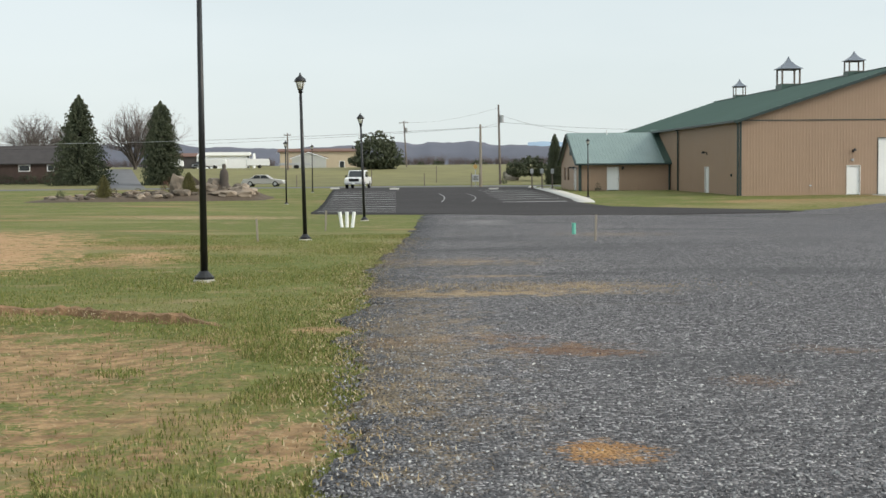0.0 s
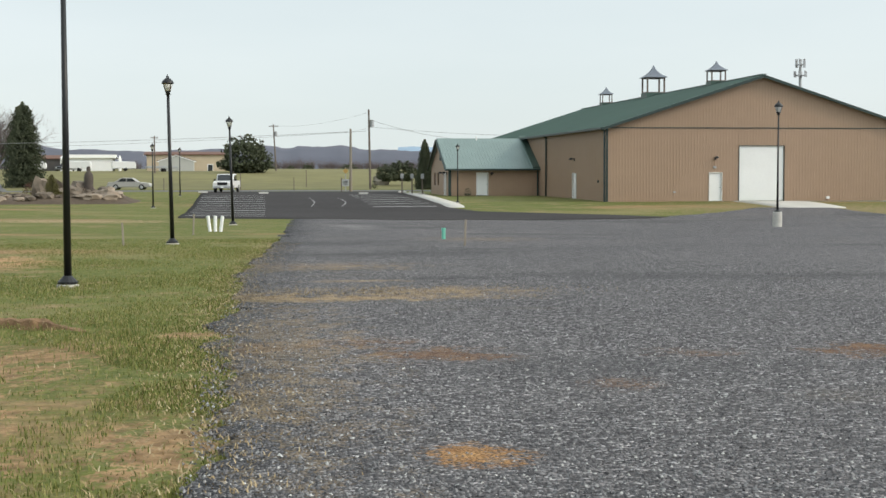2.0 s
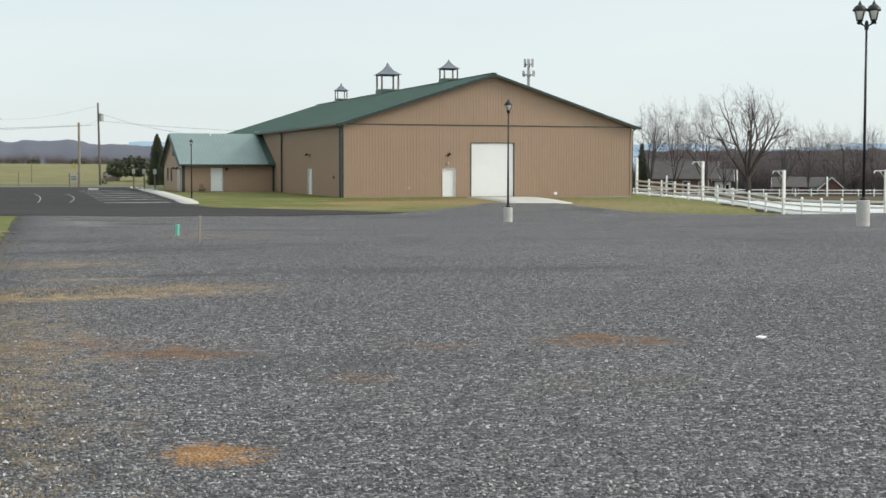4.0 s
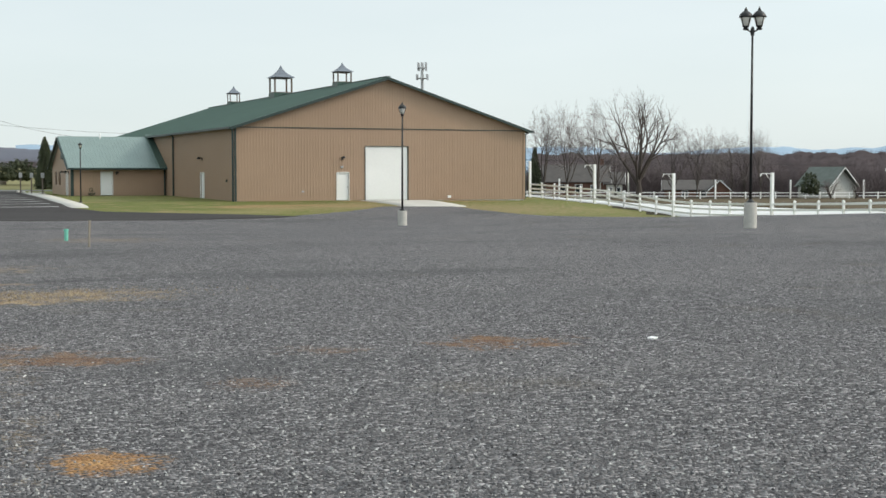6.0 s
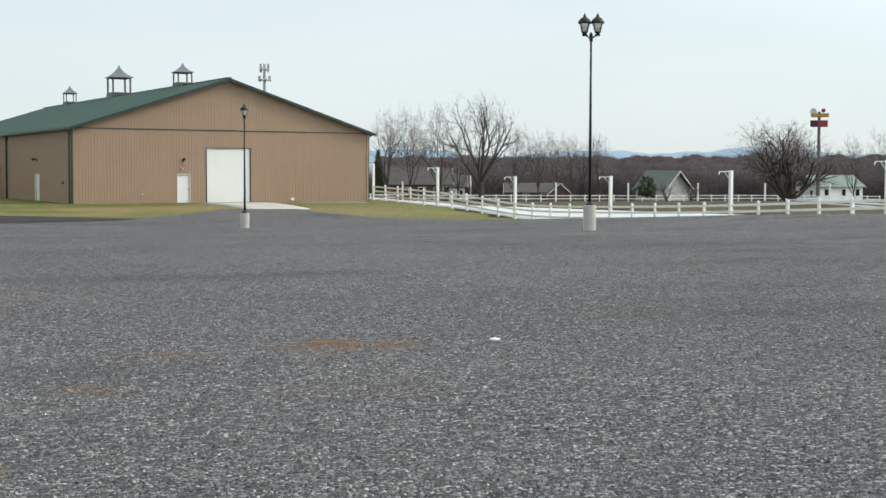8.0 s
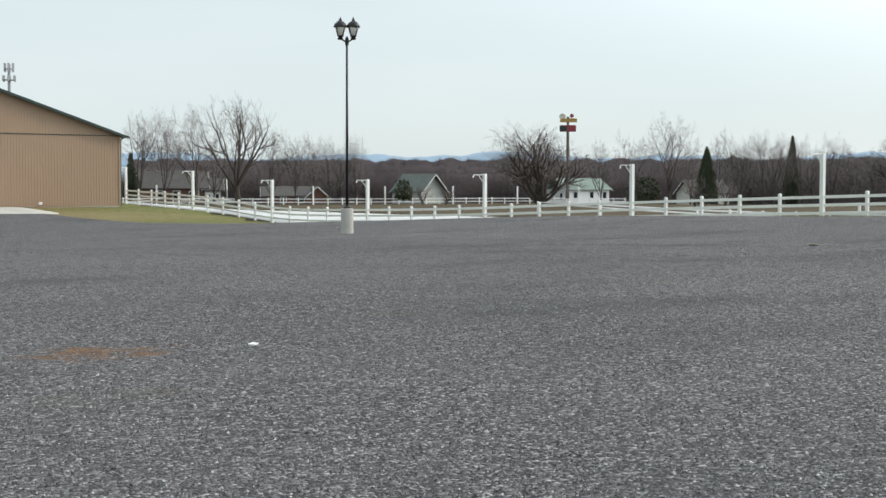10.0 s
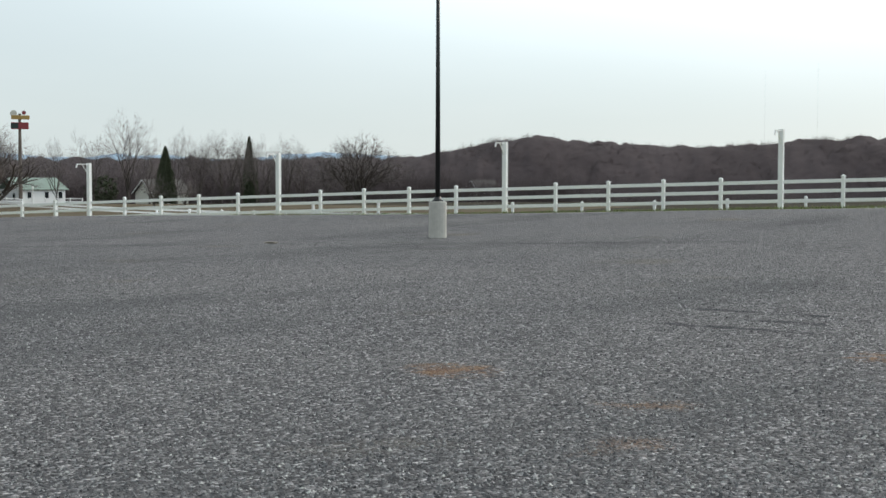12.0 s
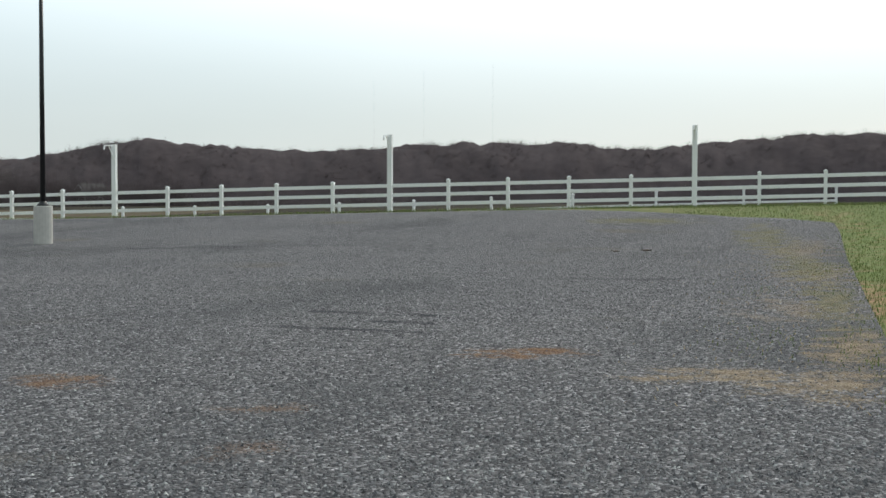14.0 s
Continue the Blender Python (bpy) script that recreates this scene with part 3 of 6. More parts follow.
def wall_with_holes(name, length, height, holes, thick, parent, m, mat):
    """A wall along x from 0, its outside at y = 0. holes: x0, x1, z0, z1."""
    root = None
    cuts = sorted({0.0, length, *[h[0] for h in holes], *[h[1] for h in holes]})
    for a, b in zip(cuts, cuts[1:]):
        spans = [(0.0, height)]
        for x0, x1, z0, z1 in holes:
            if x0 <= a and b <= x1:
                spans = [s for s in ((0.0, z0), (z1, height)) if s[1] - s[0] > 0.05]
        for z0, z1 in spans:
            bm = bmesh.new()
            box(bm, (b - a, thick, z1 - z0), ((a + b) / 2, thick / 2, (z0 + z1) / 2))
            ob = part(name, bm, mat, parent)
            ob.matrix_basis = m
            root = root or ob
    return root


def ribs(name, length, top, holes, parent, m, mat, step=0.2286, proud=0.014, width=0.05):
    """Raised ribs of steel siding up to top(x)."""
    verts, faces = [], []
    x = step / 2
    while x < length:
        spans = [(0.02, top(x) - 0.02)]
        for x0, x1, z0, z1 in holes:
            if x0 - 0.1 < x < x1 + 0.1:
                spans = [s for s in ((0.02, z0 - 0.1), (z1 + 0.12, top(x) - 0.02)) if s[1] - s[0] > 0.05]
        for z0, z1 in spans:
            k = len(verts)
            for z in (z0, z1):
                verts += [(x - width / 2, 0, z), (x - width / 4, -proud, z), (x + width / 4, -proud, z), (x + width / 2, 0, z)]
            for i in range(3):
                faces.append((k + i, k + i + 1, k + i + 5, k + i + 4))
        x += step
    ob = sheet(name, verts, faces, mat, False)
    ob.parent, ob.matrix_basis = parent, m
    return tagged(ob, kind="stuff")


FRONT_HOLES = [(7.9, 8.85, 0.02, 2.12), (10.2, 13.7, 0.02, 4.12)]
SIDE_HOLES = [(9.2, 10.35, 0.02, 2.1)]
wall_with_holes("front_wall", BARN_W, EAVE_H, FRONT_HOLES, 0.2, barn, pose(0, 0, 0), M_TAN)
ribs("front_siding_ribs", BARN_W, roof_at, FRONT_HOLES, barn, pose(0, -0.003, 0), M_TAN)
side_m = pose(0, BARN_L, 0, 0, 0, -90)
wall_with_holes("side_wall", BARN_L - 0.2, EAVE_H, [(BARN_L - b, BARN_L - a, c, d) for a, b, c, d in SIDE_HOLES], 0.2, barn, side_m, M_TAN)
ribs("side_siding_ribs", BARN_L - 0.2, lambda x: EAVE_H, [(BARN_L - b, BARN_L - a, c, d) for a, b, c, d in SIDE_HOLES], barn, side_m @ pose(0, -0.003, 0), M_TAN)
wall_with_holes("east_wall", BARN_L - 0.2, EAVE_H, [], 0.2, barn, pose(BARN_W, 0.2, 0, 0, 0, 90), M_TAN)
wall_with_holes("back_wall", BARN_W - 0.4, EAVE_H, [], 0.2, barn, pose(BARN_W - 0.2, BARN_L, 0, 0, 0, 180), M_TAN)
for yy in (0.0, BARN_L - 0.2):
    bm = bmesh.new()
    prism(bm, [(0, EAVE_H), (BARN_W, EAVE_H), (BARN_W / 2, RIDGE_H - 0.03)], yy, yy + 0.2, "y")
    part("gable", bm, M_TAN, barn)
bm = bmesh.new()
box(bm, (BARN_W - 0.06, BARN_L - 0.06, 1.0), (BARN_W / 2, BARN_L / 2, -0.49))
part("foundation", bm, M_CONCRETE, barn, "concrete foundation")
bm = bmesh.new()
box(bm, (BARN_W - 0.3, 0.04, 0.065), (BARN_W / 2, -0.025, EAVE_H - 0.02))
part("gable_band", bm, M_TRIM, barn, "dark line across the gable")
for x0, w in ((-0.02, 0.14), (BARN_W - 0.12, 0.14)):
    bm = bmesh.new()
    box(bm, (w, 0.06, EAVE_H - 0.05), (x0 + w / 2, -0.035, EAVE_H / 2))
    part("corner_trim", bm, M_TRIM if x0 < 0 else M_TAN, barn)
SLOPE = math.atan2(RIDGE_H - EAVE_H, BARN_W / 2)
for s in (-1, 1):
    bm = bmesh.new()
    ov = 0.45
    lx, lz = BARN_W / 2 + ov, ov * math.tan(SLOPE)
    outline = [(BARN_W / 2, RIDGE_H + 0.02), (BARN_W / 2 + s * lx, EAVE_H - lz + 0.02), (BARN_W / 2 + s * lx, EAVE_H - lz + 0.12), (BARN_W / 2, RIDGE_H + 0.12)]
    prism(bm, outline, -0.5, BARN_L + 0.5, "y")
    roof = part("roof_slope", bm, M_ROOF, barn, "green ribbed steel roof slope")
    verts, faces, yy = [], [], -0.3
    while yy < BARN_L + 0.4:
        k = len(verts)
        for u in (0.0, 1.0):
            xx = BARN_W / 2 + s * (0.1 + (lx - 0.12) * u)
            zz = RIDGE_H + 0.12 - (0.1 + (lx - 0.12) * u) * math.tan(SLOPE)
            verts += [(xx, yy - 0.03, zz), (xx, yy, zz + 0.035), (xx, yy + 0.03, zz)]
        faces += [(k, k + 1, k + 4, k + 3), (k + 1, k + 2, k + 5, k + 4)]
        yy += 0.4572
    seams = sheet("roof_seams", verts, faces, M_ROOF, False)
    seams.parent = roof
    tagged(seams, kind="stuff")
    bm = bmesh.new()
    beam(bm, (BARN_W / 2 + s * 0.02, -0.53, RIDGE_H - 0.01), (BARN_W / 2 + s * lx, -0.53, EAVE_H - lz + 0.01), 0.06, 0.20)
    part("rake_trim", bm, M_TRIM, barn, "dark green rake trim")
    bm = bmesh.new()
    box(bm, (0.14, BARN_L + 1.0, 0.16), (BARN_W / 2 + s * (lx + 0.05), BARN_L / 2, EAVE_H - lz + 0.06))
    part("gutter", bm, M_TRIM, barn, "dark green gutter")
for yy in (0.12, 19.8, 45.0):
    bm = bmesh.new()
    box(bm, (0.12, 0.12, EAVE_H - 0.2), (-0.12, yy, EAVE_H / 2 - 0.1))
    beam(bm, (-0.12, yy, EAVE_H - 0.25), (-0.45, yy, EAVE_H - 0.08), 0.1)
    part("downspout", bm, M_TRIM, barn, "dark green downspout")
bm = bmesh.new()
box(bm, (0.10, 0.10, EAVE_H - 0.35), (BARN_W + 0.08, 0.06, EAVE_H / 2 - 0.15))
beam(bm, (BARN_W + 0.08, 0.06, EAVE_H - 0.35), (BARN_W + 0.45, 0.06, EAVE_H - 0.12), 0.09)
part("downspout", bm, M_TRIM, barn, "dark green downspout")
bm = bmesh.new()
box(bm, (0.4, BARN_L + 1.0, 0.06), (BARN_W / 2, BARN_L / 2, RIDGE_H + 0.14))
part("ridge_cap", bm, M_ROOF, barn)


def door_leaf(parent, x, z0, w, h, m=None, knob=True, mat=M_DOOR, panels=0, trim=None):
    """A flush door set 6 cm into its wall, with a dark frame."""
    m = m or Matrix()
    bm = bmesh.new()
    box(bm, (w - 0.03, 0.05, h - 0.03), (x + w / 2, 0.07, z0 + h / 2 + 0.005))
    leaf = part("door", bm, mat, parent, "white steel door", bevel=0.006)
    leaf.matrix_basis = m
    bm = bmesh.new()
    for cx, cz, sx, sz in ((x - 0.02, z0 + h / 2, 0.04, h + 0.04), (x + w + 0.02, z0 + h / 2, 0.04, h + 0.04), (x + w / 2, z0 + h + 0.025, w, 0.04)):
        box(bm, (sx, 0.09, sz), (cx, -0.01, cz))
    part("door_frame", bm, trim or M_DOOR, leaf, "dark green door frame" if trim else "white door frame")
    if knob:
        bm = bmesh.new()
        bmesh.ops.create_uvsphere(bm, u_segments=8, v_segments=6, radius=0.035, matrix=Matrix.Translation((x + w - 0.1, 0.02, z0 + 1.0)))
        part("handle", bm, M_BLACK, leaf, "dark door handle")
    for i in range(panels):
        bm = bmesh.new()
        box(bm, (w - 0.04, 0.006, 0.012), (x + w / 2, 0.043, z0 + h * (i + 1) / (panels + 1)))
        part("panel_joint", bm, M_DOOR, leaf)
    return leaf


door_leaf(barn, 7.9, 0.02, 0.95, 2.1)
door_leaf(barn, 10.2, 0.02, 3.5, 4.1, knob=False, panels=6, trim=M_TRIM)
door_leaf(barn, BARN_L - 10.35, 0.02, 1.15, 2.08, m=side_m)


def wall_lamp(parent, x, z, m=None):
    bm = bmesh.new()
    box(bm, (0.14, 0.06, 0.22), (x, -0.03, z))
    beam(bm, (x, -0.03, z + 0.05), (x, -0.3, z + 0.15), 0.05)
    lathe(bm, [(0.17, -0.06), (0.1, 0.06), (0.03, 0.12)], 10, Matrix.Translation((x, -0.32, z + 0.06)))
    ob = part("wall_lamp", bm, M_BLACK, parent, "small black barn lamp over the door")
    ob.matrix_basis = m or Matrix()


wall_lamp(barn, 8.35, 3.2)
wall_lamp(barn, BARN_L - 9.8, 3.2, side_m)
for xx, zz, sz in ((8.3, 2.55, 0.16), (17.2, 0.25, 0.2), (5.2, 0.7, 0.12)):
    bm = bmesh.new()
    box(bm, (sz * 1.3, 0.1, sz), (xx, -0.05, zz))
    part("wall_box", bm, M_WHITE if zz < 0.4 else M_SILVER, barn, "small wall-mounted box", bevel=0.01)
bm = bmesh.new()
box(bm, (0.14, 0.1, 0.2), (BARN_L - 2.2, -0.05, 1.5))
o = part("wall_box", bm, M_TRIM, barn, "small dark meter box", bevel=0.01)
o.matrix_basis = side_m


def cupola(y, w, h):
    """An open-sided cupola with a swept roof, on the ridge."""
    cp = thing("cupola", "open cupola with a swept grey roof on the barn ridge", "cupola", barn.matrix_basis @ pose(BARN_W / 2, y, RIDGE_H), "cupolas on the ridge")
    bm = bmesh.new()
    box(bm, (w, w, 0.32 + w * 0.17), (0, 0, 0.0 + w * 0.02))
    part("base", bm, M_ROOF, cp, "green base")
    hb, ht = 0.16 + w * 0.1, h * 0.60
    for sx in (-1, 1):
        for sy in (-1, 1):
            bm = bmesh.new()
            box(bm, (w * 0.075, w * 0.075, ht - hb), (sx * w * 0.44, sy * w * 0.44, (ht + hb) / 2))
            part("post", bm, M_POLE, cp)
    for s in (-1, 1):
        for turned in (False, True):
            for zz in (hb + 0.03, ht - 0.04):
                bm = bmesh.new()
                box(bm, (w * 0.79, w * 0.06, 0.07), (0, s * w * 0.44, zz))
                o = part("rail", bm, M_POLE, cp)
                o.matrix_basis = pose(0, 0, 0, 0, 0, 90 if turned else 0)
    bm = bmesh.new()
    prof = [(0.58, 0.0), (0.57, 0.015), (0.42, 0.065), (0.29, 0.125), (0.18, 0.20), (0.09, 0.28), (0.04, 0.35), (0.012, 0.40)]
    rings = []
    for r, z in prof:
        rings.append([bm.verts.new((sx * r * w, sy * r * w, ht + z / 0.40 * (h - ht))) for sx, sy in ((-1, -1), (1, -1), (1, 1), (-1, 1))])
    for a, b in zip(rings, rings[1:]):
        for i in range(4):
            bm.faces.new((a[i], a[(i + 1) % 4], b[(i + 1) % 4], b[i]))
    bm.faces.new(list(reversed(rings[0])))
    bm.faces.new(rings[-1])
    part("roof", bm, M_SLATE, cp, "swept grey metal roof")


cupola(10.0, 1.30, 1.95)
cupola(27.4, 1.85, 2.95)
cupola(44.4, 1.15, 2.0)

# ---- the annex at the barn's west side ----
AX0, AX1, AY0, AD = 15.3, 23.45, 123.0, 12.0
A_EAVE, A_RIDGE = 2.5, 5.15
annex = thing("annex", "low tan office annex with a pale green roof", "building", pose(AX0, AY0, -0.34, 0, 0, 1.0))
AW = AX1 - AX0
A_HOLES = [(2.55, 3.55, 0.02, 2.08)]
wall_with_holes("front_wall", AW, A_EAVE, A_HOLES, 0.2, annex, Matrix(), M_TAN)
ribs("siding_ribs", AW, lambda x: A_EAVE, A_HOLES, annex, pose(0, -0.003, 0), M_TAN)
door_leaf(annex, 2.55, 0.02, 1.0, 2.06)
wall_lamp(annex, 3.9, 1.95)
west_m = pose(0, AD, 0, 0, 0, -90)
W_HOLES = [(AD - 2.6, AD - 1.6, 0.02, 2.1), (2.0, 3.2, 0.9, 2.1), (4.4, 5.6, 0.9, 2.1)]
wall_with_holes("west_wall", AD - 0.2, A_EAVE, W_HOLES, 0.2, annex, west_m, M_TAN)
door_leaf(annex, AD - 2.6, 0.02, 1.0, 2.08, m=west_m)
for x0 in (2.0, 4.4):
    bm = bmesh.new()
    box(bm, (1.2, 0.04, 1.2), (x0 + 0.6, 0.1, 1.5))
    o = part("window", bm, M_GLASS_DARK, annex, "dark window")
    o.matrix_basis = west_m
for x0 in (AD - 3.4, AD - 1.1):
    wall_lamp(annex, x0, 2.0, west_m)
wall_with_holes("back_wall", AW, A_EAVE, [], 0.2, annex, pose(AW, AD, 0, 0, 0, 180), M_TAN)
bm = bmesh.new()
prism(bm, [(0, A_EAVE), (AD, A_EAVE), (AD / 2, A_RIDGE - 0.03)], 0.0, 0.2, "x")
part("gable", bm, M_TAN, annex)
bm = bmesh.new()
box(bm, (0.12, 0.9, 0.5), (-0.06, AD / 2 - 1.0, 3.45))
part("gable_sign", bm, M_TRIM, annex, "small dark sign in the gable", bevel=0.02)
a_slope = math.atan2(A_RIDGE - A_EAVE, AD / 2)
for s in (-1, 1):
    bm = bmesh.new()
    ly, lz = AD / 2 + 0.5, 0.5 * math.tan(a_slope)
    outline = [(AD / 2, A_RIDGE + 0.02), (AD / 2 + s * ly, A_EAVE - lz + 0.02), (AD / 2 + s * ly, A_EAVE - lz + 0.14), (AD / 2, A_RIDGE + 0.14)]
    prism(bm, outline, -0.28, AW + 0.35, "x")
    roof = part("roof_slope", bm, M_ROOF_PALE, annex, "pale green ribbed steel roof slope")
    verts, faces, xx = [], [], -0.2
    while xx < AW + 0.3:
        k = len(verts)
        for u in (0.03, 0.99):
            yy, zz = AD / 2 + s * ly * u, A_RIDGE + 0.14 - ly * u * math.tan(a_slope)
            verts += [(xx - 0.025, yy, zz), (xx, yy, zz + 0.018), (xx + 0.025, yy, zz)]
        faces += [(k, k + 1, k + 4, k + 3), (k + 1, k + 2, k + 5, k + 4)]
        xx += 0.3
    seams = sheet("roof_seams", verts, faces, M_ROOF_PALE, False)
    seams.parent = roof
    tagged(seams, kind="stuff")
    bm = bmesh.new()
    beam(bm, (-0.31, AD / 2 + s * 0.02, A_RIDGE), (-0.31, AD / 2 + s * ly, A_EAVE - lz), 0.22, 0.06)
    part("rake_trim", bm, M_TRIM, annex, "dark green rake trim")
    bm = bmesh.new()
    box(bm, (AW + 0.60, 0.12, 0.15), (AW / 2 + 0.02, AD / 2 + s * (ly + 0.05), A_EAVE - lz + 0.06))
    part("gutter", bm, M_TRIM, annex, "dark green gutter")
# raised dark green strip along the barn end of the front slope
bm = bmesh.new()
tz = math.tan(a_slope)
prism(bm, [(-0.45, A_EAVE - 0.2), (AD / 2, A_RIDGE + 0.15), (AD / 2, A_RIDGE + 0.4), (-0.45, A_EAVE + 0.05)], AW - 0.55, AW + 0.3, "x")
part("roof_end_strip", bm, M_ROOF, annex, "dark green strip where the roof meets the barn")
for xx in (0.1, AW - 0.05):
    bm = bmesh.new()
    box(bm, (0.26 if xx < 1 else 0.12, 0.1, A_EAVE - 0.2), (xx, -0.06, (A_EAVE - 0.2) / 2))
    part("corner_trim", bm, M_TRIM, annex)
bm = bmesh.new()
tube(bm, 0.06, 0.06, 0, 0.55, 8, AW * 0.42, AD / 2 - 0.4)
o = part("vent_pipe", bm, M_WHITE, annex, "white vent pipe through the roof")
o.matrix_basis = pose(0, 0, A_RIDGE - 0.15)

# ---- street lamps ----


def lantern(parent, x, z, s=1.0):
    """An acorn lantern; its foot is at height z."""
    bm = bmesh.new()
    lathe(bm, [(0.05, 0), (0.09, 0.02), (0.06, 0.08), (0.10, 0.11), (0.10, 0.13)], 10, pose(x, 0, z) @ Matrix.Scale(s, 4))
    part("lantern_foot", bm, M_BLACK, parent, smooth=True)
    bm = bmesh.new()
    lathe(bm, [(0.095, 0.13), (0.16, 0.36), (0.165, 0.38)], 10, pose(x, 0, z) @ Matrix.Scale(s, 4))
    part("lantern_glass", bm, M_LAMPGLASS, parent, "opaque lantern glass, coloured like the sky behind", smooth=True)
    bm = bmesh.new()
    for i in range(4):
        a = math.pi / 4 + i * math.pi / 2
        beam(bm, (x + s * 0.10 * math.cos(a), s * 0.10 * math.sin(a), z + s * 0.12), (x + s * 0.172 * math.cos(a), s * 0.172 * math.sin(a), z + s * 0.38), 0.018 * s)
    part("lantern_cage", bm, M_BLACK, parent)
    bm = bmesh.new()
    lathe(bm, [(0.20, 0.37), (0.205, 0.395), (0.17, 0.47), (0.10, 0.54), (0.05, 0.56), (0.05, 0.60), (0.025, 0.63), (0.01, 0.68)], 12, pose(x, 0, z) @ Matrix.Scale(s, 4))
    part("lantern_cap", bm, M_BLACK, parent, "domed black cap", smooth=True)


def post_lamp(x, y, height, base=0.0, heads=1, pole_r=0.05, s=0.78, turn=0.0, lean=0.0):
    lp = thing("street_lamp", ("black post lamp with %s on a round concrete base" % ("twin lanterns" if heads == 2 else "one lantern")) if base else "black post lamp with one lantern standing in the grass",
               "street lamp", on_land(x, y, 0, turn) @ pose(0, 0, 0, 0, lean, 0), "post lamps")
    z = 0.0
    if base:
        bm = bmesh.new()
        lathe(bm, [(0.235, -0.3), (0.235, base - 0.02), (0.22, base)], 20)
        part("concrete_base", bm, M_CONCRETE, lp, "round pale concrete base", smooth=False)
        z = base
    else:
        bm = bmesh.new()
        lathe(bm, [(0.17, -0.2), (0.17, 0.02), (0.15, 0.03)], 14)
        part("footing", bm, M_CONCRETE, lp, "concrete footing flush with the soil")
        z = 0.04
    bm = bmesh.new()
    lathe(bm, [(0.15, z), (0.15, z + 0.03), (0.10, z + 0.08), (pole_r * 1.25, z + 0.12)], 14)
    part("flange", bm, M_BLACK, lp, smooth=False)
    bm = bmesh.new()
    tube(bm, pole_r * 1.15, pole_r * 0.75, z + 0.1, height - 0.66 * s, 12)
    part("pole", bm, M_BLACK, lp, "slim tapered black pole", smooth=True)
    if heads == 1:
        lantern(lp, 0, height - 0.68 * s, s)
    else:
        bm = bmesh.new()
        for sx in (-1, 1):
            beam(bm, (0, 0, height - 0.95), (sx * 0.24, 0, height - 0.80), 0.05)
            beam(bm, (sx * 0.24, 0, height - 0.82), (sx * 0.24, 0, height - 0.66), 0.05)
        lathe(bm, [(0.07, height - 1.05), (0.07, height - 0.8), (0.03, height - 0.72)], 10)
        part("cross_arm", bm, M_BLACK, lp)
        for sx in (-1, 1):
            lantern(lp, sx * 0.24, height - 0.68 * s, s)
    return lp


post_lamp(-3.08, 21.0, 5.1)
post_lamp(-2.68, 36.4, 4.38, lean=-1.0)
post_lamp(-1.76, 56.97, 4.42, lean=-1.5)
post_lamp(-8.3, 95.6, 4.4)
post_lamp(-8.6, 126.7, 4.4)
post_lamp(13.38, 102.1, 4.4)
post_lamp(25.14, 67.47, 6.42, base=0.80, s=1.1)
post_lamp(29.55, 42.79, 8.1, base=0.98, heads=2, s=1.25, turn=-34)
post_lamp(31.84, 18.05, 8.45, base=1.0, heads=2, pole_r=0.06, s=1.25, turn=-60)

# ---- white rail fences ----


def fence_post_mesh(h, w, cap=True):
    bm = bmesh.new()
    box(bm, (w, w, h + 0.4), (0, 0, h / 2 - 0.2))
    if cap:
        box(bm, (w * 1.25, w * 1.25, 0.03), (0, 0, h + 0.015))
        bmesh.ops.create_cone(bm, cap_ends=True, segments=4, radius1=w * 0.8, radius2=0.01, depth=0.05, matrix=pose(0, 0, h + 0.055, 0, 0, 45))
    return mesh_of("post", bm, M_WHITE)


def rail_mesh(length, h, d):
    bm = bmesh.new()
    box(bm, (length, d, h))
    return mesh_of("rail", bm, M_WHITE, bevel=0.006)


def fence(label, spots, heights, post_h, rail_h=0.14, tall_every=0, tall_first=0, post_w=0.13, tall_h=3.25, arms=True):
    """Posts at the spots (x, y) with rails between them, following the land."""
    f = thing("fence", label, "fence", kind="structure")
    post_me = fence_post_mesh(post_h, post_w)
    tall_me = fence_post_mesh(tall_h, 0.19, False) if tall_every else None
    rails = {}
    for k, (x, y, *given) in enumerate(spots):
        z = given[0] if given else land(x, y)
        if tall_every and (k - tall_first) % tall_every == 0:
            p = share("light_post", tall_me, f, pose(x, y, z))
            if arms:
                bm = bmesh.new()
                box(bm, (0.95, 0.035, 0.04), (-0.4, 0, tall_h - 0.06))
                beam(bm, (-0.86, 0, tall_h - 0.06), (-0.93, 0, tall_h - 0.24), 0.05)
                beam(bm, (-0.08, 0, tall_h - 0.58), (-0.5, 0, tall_h - 0.08), 0.03)
                part("lamp_arm", bm, M_WHITE, p, "white arm bracket")
        else:
            share("post", post_me, f, pose(x, y, z))
        if k + 1 < len(spots):
            x2, y2, *given = spots[k + 1]
            a, b = Vector((x, y, z)), Vector((x2, y2, given[0] if given else land(x2, y2)))
            d = b - a
            key = round(d.length, 2)
            if key not in rails:
                rails[key] = rail_mesh(key, rail_h, 0.045)
            q = d.to_track_quat("X", "Z").to_matrix().to_4x4()
            for h in heights:
                share("rail", rails[key], f, Matrix.Translation((a + b) / 2 + Vector((0, 0, h))) @ q)
    return f


FENCE_X = 54.3
fence("white three-rail vinyl fence with tall light posts", [(FENCE_X, 112.8 - 2.44 * i) for i in range(54)], (0.42, 0.80, 1.18), 1.34, tall_every=5)
fence("white two-rail fence at the back of the arena", [(70.0 + 2.41 * i, 184.2 - 0.395 * i) for i in range(44)], (0.45, 0.92), 1.02, 0.12, tall_every=5, tall_first=4, tall_h=2.9, post_w=0.13, arms=False)
